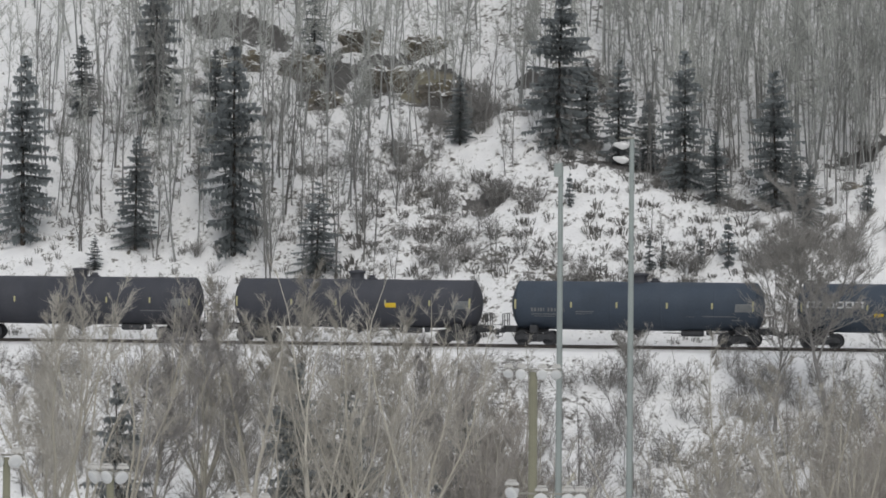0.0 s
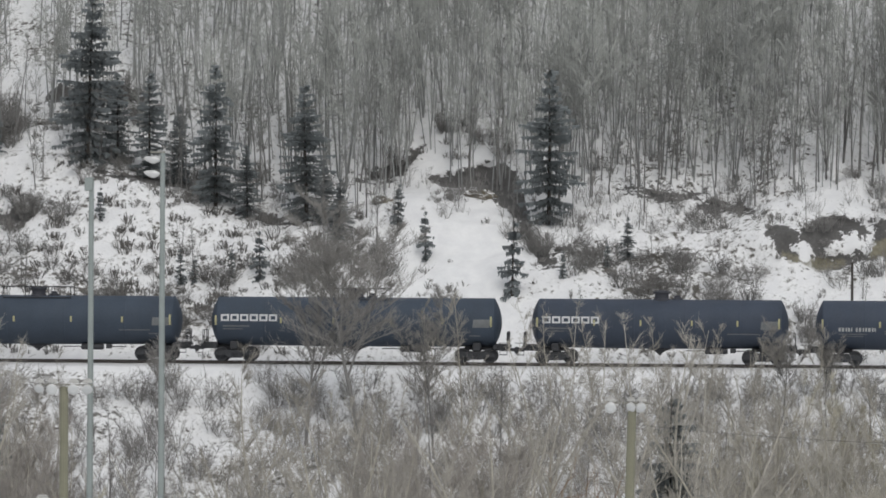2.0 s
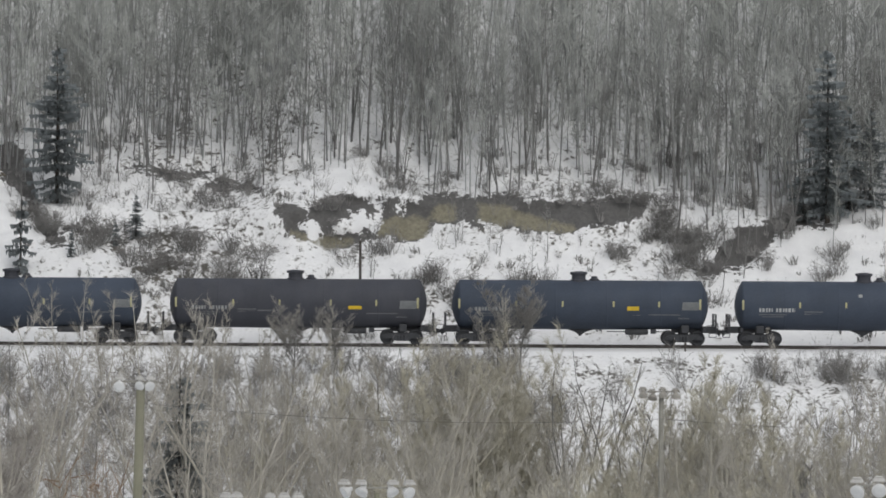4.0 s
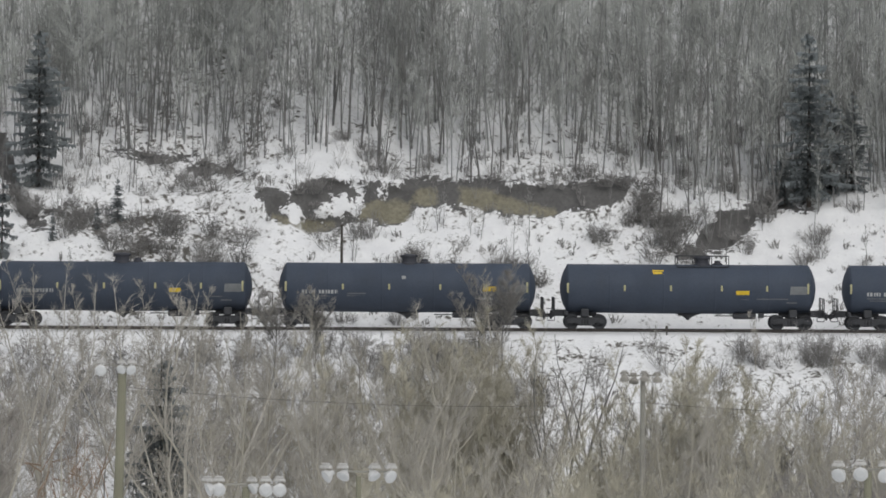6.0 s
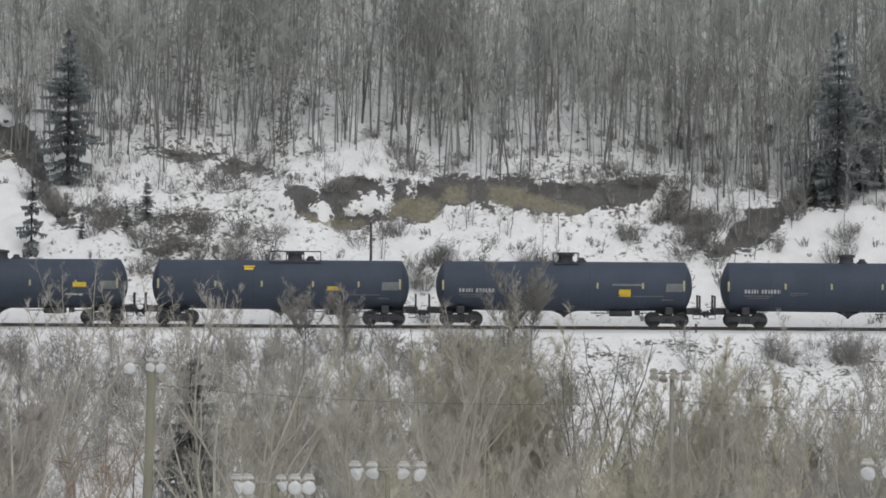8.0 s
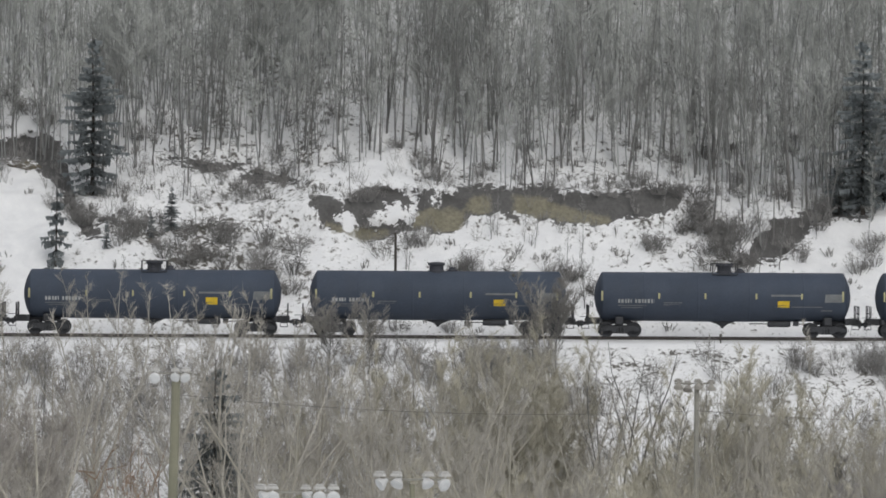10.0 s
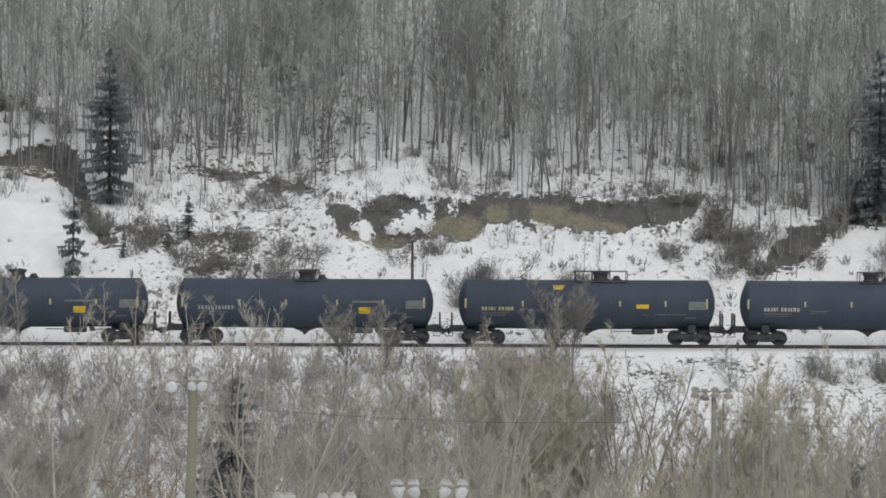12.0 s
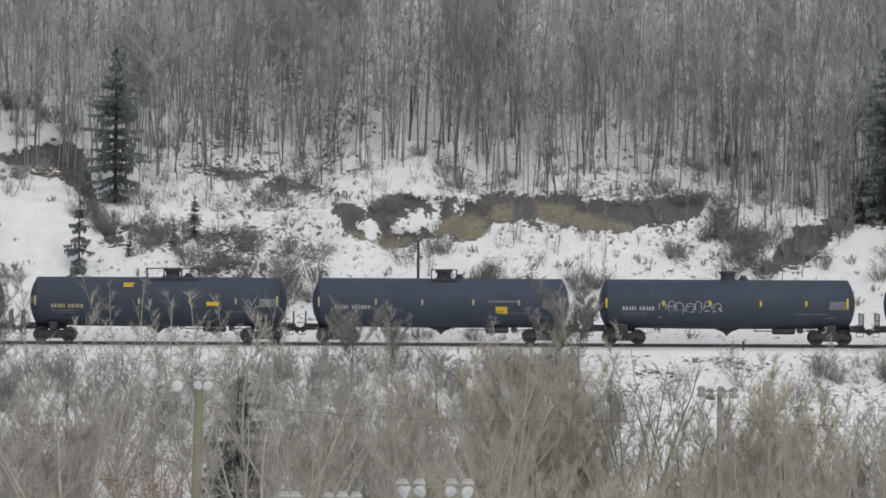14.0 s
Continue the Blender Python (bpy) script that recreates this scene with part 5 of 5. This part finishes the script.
    for seed in range(3):
        t, c = bare_tree(seed + 620, 12.0, 0.09, 22, 1.9, 0.30, 8, 12, steep=1.2, fine=0.0062, lean=0.08, forks=2, fork_spread=0.3, shoot=1.4, crook=0.10)
        misty.append((("trunk", t.mesh("misty_poplar_trunk", POPLAR_BARK)), ("crown", c.mesh("misty_poplar_crown", GREY_THICKET if seed == 1 else POPLAR_TWIG))))
    for i, (a, y, top) in enumerate(((-0.2640, 256, 4.0), (-0.2425, 254, 5.4), (-0.2305, 262, 5.4), (-0.2090, 262, 5.2), (-0.2170, 256, 5.0), (-0.2030, 257, 5.2), (-0.1870, 266, 3.2), (-0.1760, 264, 2.2), (-0.1150, 270, 2.4))):
        stand("poplar", misty[i % 3], a * y, y, (top - ground_height(a * y, y)) / 12.4, rng, "tall bare poplar with a haze of olive twigs", "poplar tree", "poplars of the valley")
    # close clumps of bushy poplars, their crowns a brown mist: (x / y from, to, y from, to, top from, to, how many)
    bushy = []
    for seed in range(4):
        t, c = bare_tree(seed + 560, 10.0, 0.05, 14, 2.0, 0.20, 7, 11, steep=1.7, fine=0.0064, lean=0.08, forks=4, fork_spread=0.34, shoot=1.5, crook=0.11)
        trunk = t.mesh("bushy_poplar_trunk", POPLAR_BARK)
        bushy.append([(("trunk", trunk), ("crown", c.mesh("bushy_poplar_crown", mat))) for mat in (THICKET_TWIG, BROWN_TWIG)])
    for a0, a1, y0, y1, t0, t1, count in ((0.026, 0.053, 264, 274, -1.2, 1.6, 14), (0.081, 0.098, 262, 270, -1.8, -0.2, 8), (0.098, 0.135, 250, 266, -5.0, -2.6, 9), (0.060, 0.078, 252, 264, -5.5, -3.2, 7), (-0.096, -0.060, 236, 262, -3.4, -0.8, 13), (-0.176, -0.156, 240, 262, -3.5, -0.8, 7), (-0.014, 0.018, 262, 274, -3.2, 0.0, 6)):
        for k in range(count):
            y, a = rng.uniform(y0, y1), a0 + (a1 - a0) * (k + rng.random()) / count
            h = rng.uniform(t0, t1) - ground_height(a * y, y)
            stand("poplar", bushy[k % 4][1 if -0.2 < a < -0.03 else 0], a * y, y, h / 10.4, rng, "bushy leafless poplar in a close clump", "poplar tree", "poplars of the valley")
    n = 0
    while n < 190:
        y = rng.uniform(274, 294)
        a = rng.uniform(-0.285, 0.14)
        if rng.random() < max(free_strip(a, y), 0.45 if a < -0.16 else 0.0):
            continue
        x = a * y
        z = ground_height(x, y)
        reach = table(a, ((-0.30, 1.2), (-0.2, 1.0), (-0.13, -0.6), (-0.10, 0.2), (-0.05, 0.4), (0.0, 0.6), (0.04, 0.0), (0.07, -1.5), (0.15, -1.0)))
        h = min(8.0, max(2.2, (reach + rng.uniform(-2.2, 1.0)) - z))
        stand("sapling", wands[n % 4] if n % 5 < 3 else young[n % 5], x, y, h / 6.3, rng, "young leafless poplar on the railway bank", "poplar tree", "saplings of the bank")
        n += 1
    # taller young trees whose tops stand before the tank cars
    for i, (x, y, top) in enumerate(((13.2, 291.5, 3.6), (11.6, 292.2, 2.6), (1.6, 291.0, 2.8), (-2.2, 290.0, 2.4), (-8.2, 290.5, 3.4), (-12.4, 291.0, 3.2), (-14.8, 290.0, 4.0), (-5.6, 289.5, 3.0), (-20.4, 288.0, 5.0), (-22.6, 289.0, 4.2), (-61.0, 288.0, 3.6), (-68.0, 287.0, 4.0), (-72.5, 288.5, 3.2), (-55.0, 289.0, 3.0), (-64.5, 286.0, 3.6), (-76.0, 287.0, 4.0), (-51.5, 288.0, 2.6), (29.5, 292.0, 1.6))):
        z = ground_height(x, y)
        stand("sapling", young[2 * (i % 3)], x, y, (top - z) / 6.0, rng, "slender leafless poplar reaching above the rails", "poplar tree", "saplings of the bank")
    t, c = bare_tree(401, 6.0, 0.06, 22, 1.7, 0.2, 7, 8, steep=1.2, fine=0.008, lean=0.1, forks=3, shoot=1.3, crook=0.12, limb_r=1.0)
    dense = (("trunk", t.mesh("thick_sapling_trunk", ASPEN_BARK)), ("crown", c.mesh("thick_sapling_crown", OLD_TWIG)))
    for x, y, top in ((13.6, 292.3, 4.2), (12.2, 292.8, 2.4), (-0.6, 291.6, 2.8), (1.9, 291.9, 2.4), (-39.5, 291.6, 1.6)):
        stand("sapling", dense, x, y, (top - ground_height(x, y)) / 6.2, rng, "bushy dark sapling with a mist of fine twigs", "poplar tree", "saplings of the bank")
    # the broad old tree whose crown stands above the train
    t, c = bare_tree(207, 13.6, 0.20, 26, 4.6, 0.40, 12, 13, steep=0.55, fine=0.0095, lean=0.03, forks=3, fork_spread=0.55, shoot=1.3, crook=0.12, limb_r=1.0, fork_from=3)
    stand("old_poplar", (("trunk", t.mesh("old_trunk", ASPEN_BARK)), ("crown", c.mesh("old_crown", OLD_TWIG))), -26.6, 286.0, 0.94, rng, "broad bare poplar whose crown rises above the train", "poplar tree", "poplars of the valley")
    for x, y, s in ((-30.0, 287.5, 0.80), (-22.0, 286.5, 0.62)):
        t2, c2 = bare_tree(int(210 + x), 13.0, 0.16, 24, 3.8, 0.34, 9, 12, steep=0.6, fine=0.009, lean=0.08, forks=2, shoot=1.3, limb_r=1.0, fork_from=3)
        stand("old_poplar", (("trunk", t2.mesh("old_trunk", ASPEN_BARK)), ("crown", c2.mesh("old_crown", OLD_TWIG))), x, y, s, rng, "bare poplar with a dense twiggy crown", "poplar tree", "poplars of the valley")


make_valley_trees()


def make_bank_brush():
    rng = random.Random(51)
    dark = [shrub(s + 50, 2.0, 14, 0.8, 4, 0.0115, 2) for s in range(4)]
    pale = [bare_tree(s + 360, 7.0, 0.030, 12, 1.8, 0.22, 5, 11, steep=1.4, fine=0.0075, lean=0.10, forks=3, fork_spread=0.4, shoot=1.2, crook=0.12) for s in range(5)]
    a_mesh, b_mesh, g_mesh = Sticks(), Sticks(), Sticks()
    n = tries = 0
    while n < 330 and tries < 20000:
        tries += 1
        y = rng.uniform(272, 294.5)
        a = rng.uniform(-0.285, 0.14)
        x = a * y
        if rng.random() < free_strip(a, y) * 0.95:
            continue
        clump = noise.noise((x / 5.0, y / 3.5, 6.1))
        if clump < -0.15:
            continue
        s = rng.uniform(0.5, 1.15)
        m = Matrix.LocRotScale((x, y, ground_height(x, y)), Euler((0, 0, rng.uniform(0, 6.28))), (s, s, s))
        a_mesh.merge(dark[rng.randrange(4)], m)
        n += 1
    for k in range(500):
        y, a = rng.uniform(279, 294.3), rng.uniform(-0.115, 0.049) if k < 300 else rng.uniform(-0.27, -0.120)
        x = a * y
        if noise.noise((x / 4.0, y / 3.0, 1.7)) < -0.28:
            continue
        s = rng.uniform(0.6, 1.25)
        a_mesh.merge(dark[rng.randrange(4)], Matrix.LocRotScale((x, y, ground_height(x, y)), Euler((0, 0, rng.uniform(0, 6.28))), (s, s, s)))
    for cx, cy, r, k in ((9.6, 293.6, 1.6, 18), (11.4, 292.9, 1.8, 16), (15.0, 288.6, 1.5, 14), (31.5, 293.4, 3.2, 22), (36.5, 293.0, 3.0, 20), (-5.0, 292.5, 2.5, 10), (-68.0, 291.0, 6.0, 24)):
        for _ in range(k):
            x, y = cx + rng.uniform(-r, r), cy + rng.uniform(-1.2, 1.2)
            s = rng.uniform(0.5, 0.95)
            a_mesh.merge(dark[rng.randrange(4)], Matrix.LocRotScale((x, y, ground_height(x, y)), Euler((0, 0, rng.uniform(0, 6.28))), (s, s, s)))
    n = 0
    while n < 120:
        y = rng.uniform(226, 280)
        a = rng.uniform(-0.285, 0.145)
        x = a * y
        if (y > 266 and rng.random() < free_strip(a, y)) or rng.random() < table(a, ((-0.28, 0.8), (-0.18, 0.8), (-0.165, 0.5), (-0.15, 0.5), (-0.14, 0.85), (-0.10, 0.85), (-0.09, 0.3), (-0.065, 0.3), (-0.055, 0.75), (0.015, 0.7), (0.026, 0.1), (0.15, 0.0))):
            continue
        z = ground_height(x, y)
        h = max(2.0, rng.uniform(-8.5, -4.2) - z - (1.5 if a < -0.15 else 0.0)) if y < 268 else rng.uniform(2.0, 4.5)
        s = h / 7.3
        m = Matrix.LocRotScale((x, y, z), Euler((0, 0, rng.uniform(0, 6.28))), (s, s, s))
        patch = noise.noise((x / 9.0, y / 14.0, 3.3)) + table(a, ((-0.28, 0.5), (-0.18, 0.4), (-0.165, -0.1), (-0.15, -0.1), (-0.14, 0.5), (-0.10, 0.5), (-0.09, -0.1), (-0.07, -0.1), (-0.06, 0.5), (0.005, 0.4), (0.026, -0.3), (0.05, -0.3), (0.06, 0.1), (0.08, -0.2), (0.10, 0.2)))
        for piece in pale[rng.randrange(5)]:
            (g_mesh if patch > 0.05 else b_mesh).merge(piece, m)
        n += 1
    tagged(new("bank_brush", a_mesh.mesh("bank_brush", SHRUB_TWIG)), "dark tangled brush on the railway bank", "brush", kind="stuff")
    tagged(new("willow_thicket", b_mesh.mesh("willow_thicket", THICKET_TWIG)), "olive-brown willow thicket on the valley floor", "thicket", kind="stuff")
    tagged(new("alder_thicket", g_mesh.mesh("alder_thicket", GREY_THICKET)), "dull grey alder thicket on the valley floor", "thicket", kind="stuff")
    red = [shrub(s + 70, 3.0, 30, 0.5, 6, 0.010).mesh("red_willow", RED_TWIG) for s in range(2)]
    for i, (x, y, h) in enumerate(((-10.8, 236.0, 9.3), (-9.9, 238.0, 8.2), (-42.0, 246.0, 7.0))):
        o = tagged(new("red_willow", red[i % 2]), "russet-stemmed willow bush in the thicket", "shrub", "red willows")
        o.matrix_world = Matrix.LocRotScale((x, y, ground_height(x, y)), Euler((0, 0, i)), (1.3, 1.3, h / 3))


make_bank_brush()

# ---- poles and floodlights ----
def pole_mesh(height, r0, r1, lean=0.0):
    s = Sticks()
    pts = [Vector((lean * k / 8, 0, height * k / 8)) for k in range(9)]
    s.path(pts, r0, r1, 12)
    s.leaf(*[pts[-1] + Vector((r1 * math.cos(a * 0.5236), r1 * math.sin(a * 0.5236), 0)) for a in range(12)])
    return s


def bowl_shape():
    """Spun bell reflector with a necked lamp holder, open towards +z."""
    return smooth(lathe([(-0.46, 0.06), (-0.44, 0.10), (-0.33, 0.11), (-0.29, 0.15), (-0.18, 0.24), (-0.04, 0.29), (0.0, 0.31), (0.015, 0.29)], 'Z', 18), 40)


def lens_shape():
    return smooth(lathe([(0.0, 0.27), (0.03, 0.25), (0.05, 0.16), (0.055, 0.02)], 'Z', 18), 50)


def ballast_shape():
    """Finned ballast housing that sits on the arm, wider at its foot, with a dark slot under its lid."""
    bm = plate([(-0.27, 0.0), (0.27, 0.0), (0.25, 0.08), (0.20, 0.13), (-0.20, 0.13), (-0.25, 0.08)], -0.14, 0.14, 0.02)
    slab(-0.18, 0.18, -0.12, 0.12, 0.145, 0.20, 0.02, bm)
    for k in range(6):
        slab(-0.215 + k * 0.08, -0.185 + k * 0.08, -0.165, 0.165, 0.02, 0.12, 0, bm)
    return bm


def yoke_shape():
    s = Sticks()
    s.path([(0, 0, 0.05), (0, -0.04, -0.1), (0, -0.05, -0.22)], 0.035, 0.03, 6)
    bm = bmesh.new()
    me = s.mesh("tmp", LAMP_METAL)
    bm.from_mesh(me)
    bpy.data.meshes.remove(me)
    return bm


def long_lamp_shape():
    """A drooping lamp head on a short bracket, its open side down."""
    bm = plate([(0.0, 0.0), (-0.28, 0.12), (-0.72, 0.10), (-0.84, 0.0), (-0.70, -0.12), (-0.40, -0.27), (-0.22, -0.24), (0.0, -0.12)], -0.2, 0.2, 0.05)
    return smooth(bm, 50)


def make_light_pole(name, label, x, y, top, mat, r0, r1, lamps, arm=None, lean=0.0, foot=None, dull=False):
    """A pole with its crossarm and floodlights: lamps as (along the arm, height from the top, tilt, turn, size)."""
    z = ground_height(x, y) - 0.4 if foot is None else foot
    height = top - z
    o = tagged(new(name), label, "light pole", "floodlight poles of the playing field")
    o.matrix_world = pose(x, y, z)
    part_of("pole", pole_mesh(height, r0, r1, lean).mesh("pole", mat), o)
    if arm:
        a0, a1, dz = arm
        part("crossarm", slab(a0 + lean, a1 + lean, -0.14, -0.06, height + dz - 0.035, height + dz + 0.035, 0.01), POLE_DULL, o)
    for dx, dz, tilt, turn, size in lamps:
        f = part_of("floodlight", once("dull_bowl" if dull else "floodlight_bowl", bowl_shape, DULL_METAL if dull else LAMP_METAL), o, "round floodlight with %s reflector" % ("dull grey" if dull else "pale"))
        f.matrix_basis = Matrix.LocRotScale((dx + lean, -0.24, height + dz - 0.26 * size), Euler((radians(tilt), 0, radians(turn))), (size, size, size))
        part_of("lens", once("dull_lens" if dull else "floodlight_lens", lens_shape, DULL_METAL if dull else LAMP_GLASS), f)
        for name, shape, mat in (("ballast", ballast_shape, BALLAST), ("yoke", yoke_shape, BALLAST)):
            c = part_of(name, once(("dull_" if dull else "floodlight_") + name, shape, DULL_METAL if dull else mat), o)
            c.matrix_basis = Matrix.LocRotScale((dx + lean, -0.10, height + dz + 0.09), Euler((0, 0, radians(turn) * 0.4)), (size * 1.0, size * 1.0, size * 1.15))
    return o


def make_poles():
    wood = "olive wooden pole with round floodlights on a crossarm"
    steel = "tall grey steel pole with floodlights at its top"
    tall = make_light_pole("light_pole", steel, -31.2, 230.0, 12.2, POLE_STEEL, 0.19, 0.12, (), arm=(-0.62, 0.12, -0.05))
    for dz in (-0.28, -0.98):
        f = part_of("floodlight", once("long_floodlight", long_lamp_shape, LAMP_METAL), tall, "drooping pale floodlight head")
        f.location = (-0.12, 0, 12.2 + 14.4 + dz)
    p = make_light_pole("light_pole", "tall grey steel pole with a box at its top", -34.75, 230.0, 10.9, POLE_STEEL, 0.19, 0.12, (), arm=(-0.35, 0.12, -0.12))
    part_of("bracket", once("bracket_box", lambda: slab(-0.32, 0.10, -0.2, 0.1, -0.62, 0.05, 0.03), POLE_STEEL), p).location = (0, 0, 10.9 + 14.4)
    make_light_pole("light_pole", wood, -33.7, 215.0, 1.0, POLE_WOOD, 0.24, 0.19, ((-1.15, 0.1, 130, -10, 0.8), (-0.55, 0.1, 100, 0, 0.85), (0.45, 0.1, 105, 5, 0.85), (1.1, 0.1, 125, 10, 0.85)), arm=(-1.35, 1.35, 0.1))
    make_light_pole("light_pole", wood, -7.75, 215.0, 0.25, POLE_WOOD, 0.25, 0.20, ((-0.98, 0.22, 98, -5, 0.85), (-0.05, 0.22, 110, -25, 0.75), (0.42, 0.22, 115, 25, 0.8)), arm=(-1.0, 0.75, 0.22), lean=0.35)
    make_light_pole("light_pole", "grey pole with dull floodlights on a crossarm", 19.2, 250.0, -1.3, POLE_DULL, 0.16, 0.13, ((-1.0, 0.12, 200, 0, 0.85), (-0.5, 0.0, 150, -20, 0.85), (0.05, 0.12, 200, 0, 0.8), (0.75, 0.05, 195, 0, 0.85)), arm=(-1.2, 0.95, 0.15), dull=True)
    make_light_pole("light_pole", wood, -1.35, 170.0, -2.35, POLE_WOOD, 0.17, 0.14, ((-1.38, 0.12, 112, -70, 0.82), (-0.98, 0.12, 104, 5, 0.82), (0.22, 0.12, 120, -55, 0.7), (0.72, 0.12, 102, 0, 0.82), (1.22, 0.12, 102, 8, 0.82)), arm=(-1.35, 1.3, 0.1))
    make_light_pole("light_pole", wood, 2.75, 171.0, -2.0, POLE_WOOD, 0.13, 0.10, ((-1.2, 0.2, 120, -62, 0.82), (-0.58, 0.2, 135, -35, 0.8), (0.58, 0.2, 135, 35, 0.8), (1.18, 0.2, 112, 35, 0.82)), arm=(-1.3, 1.3, 0.18))
    make_light_pole("light_pole", wood, 21.3, 170.0, -1.7, POLE_WOOD, 0.17, 0.14, ((-1.1, 0.1, 115, -30, 0.9), (-0.3, 0.15, 110, -10, 0.9), (0.6, 0.1, 110, 10, 0.9)), arm=(-1.4, 1.2, 0.1))
    make_light_pole("light_pole", wood, -42.6, 170.0, -1.55, POLE_WOOD, 0.17, 0.14, ((-0.62, 0.1, 118, -45, 0.9), (-0.1, 0.1, 110, -20, 0.85), (0.5, 0.1, 118, 45, 0.9)), arm=(-0.8, 0.8, 0.1))
    make_light_pole("light_pole", wood, -37.3, 170.0, -2.55, POLE_WOOD, 0.16, 0.13, ((-0.75, 0.1, 118, -60, 0.82), (-0.1, 0.1, 135, -20, 0.8), (0.62, 0.1, 118, 60, 0.82)), arm=(-0.9, 0.9, 0.1))
    make_light_pole("light_pole", wood, -32.7, 170.0, -2.95, POLE_WOOD, 0.16, 0.13, ((-0.35, 0.1, 125, -15, 0.85), (0.3, 0.1, 125, 15, 0.85)), arm=(-0.6, 0.6, 0.1))
    make_light_pole("light_pole", wood, -46.6, 170.0, -1.0, POLE_WOOD, 0.17, 0.14, ((-0.3, 0.1, 112, -20, 0.9), (0.4, 0.1, 112, 30, 0.9)), arm=(-0.7, 0.7, 0.1))
    make_light_pole("light_pole", wood, -26.2, 170.0, -2.1, POLE_WOOD, 0.17, 0.14, ((-1.2, 0.3, 110, -30, 0.9), (-0.1, 0.1, 110, 10, 0.9), (0.9, 0.1, 110, 20, 0.9), (1.35, 0.1, 110, 20, 0.9)), arm=(-1.4, 1.5, 0.1))

    o = tagged(new("signal_post"), "dark weathered post behind the railway", "post")
    z = ground_height(3.75, 307.0) - 0.3
    o.matrix_world = pose(3.75, 307.0, z)
    part_of("pole", pole_mesh(6.5 - z, 0.11, 0.08).mesh("post", POLE_DARK), o)
    part("pole_cap", slab(-0.12, 0.12, -0.12, 0.12, 6.46 - z, 6.54 - z, 0.02), POLE_DARK, o)

    m = tagged(new("marker_post"), "short dark marker post beside the track", "post")
    m.matrix_world = pose(24.3, 296.9, ground_height(24.3, 296.9) - 0.2)
    part("shaft", slab(-0.05, 0.05, -0.05, 0.05, 0, 0.75, 0.01), POLE_DARK, m)
    part("head", slab(-0.08, 0.08, -0.03, 0.03, 0.55, 0.78, 0.01), POLE_DARK, m)

    def hang(name, a, b, sag):
        s = Sticks()
        a, b = Vector(a), Vector(b)
        pts = [a.lerp(b, k / 16) - Vector((0, 0, sag * 4 * (k / 16) * (1 - k / 16))) for k in range(17)]
        s.path(pts, 0.011, 0.011, 4)
        tagged(new(name, s.mesh(name, CABLE)), "thin dark grey cable strung between light poles", "cable", "cables of the playing field")
    hang("cable", (-7.4, 214.8, -0.5), (19.2, 249.8, -2.6), 0.5)
    hang("cable", (19.2, 249.8, -2.6), (42.0, 255.0, -2.8), 0.5)
    hang("cable", (-37.3, 169.9, -2.7), (-32.7, 169.9, -3.1), 0.12)


make_poles()


# ---- what moves: the train rolls past at a steady pace ----
def run(t):
    return 14.10 * t - 0.008 * t * t


def motions():
    for car, s in CARS:
        walk(car, [(t, pose(s - run(t), TRACK_Y, 0)) for t in (0, 2, 4, 6, 8, 10, 12, 14)])
    for wheelset, dx in WHEELSETS:
        walk(wheelset, [(k / FPS, pose(dx, 0, 0.46) @ Matrix.Rotation(-run(k / FPS) / 0.46, 4, 'Y')) for k in range(14 * FPS + 1)])


motions()
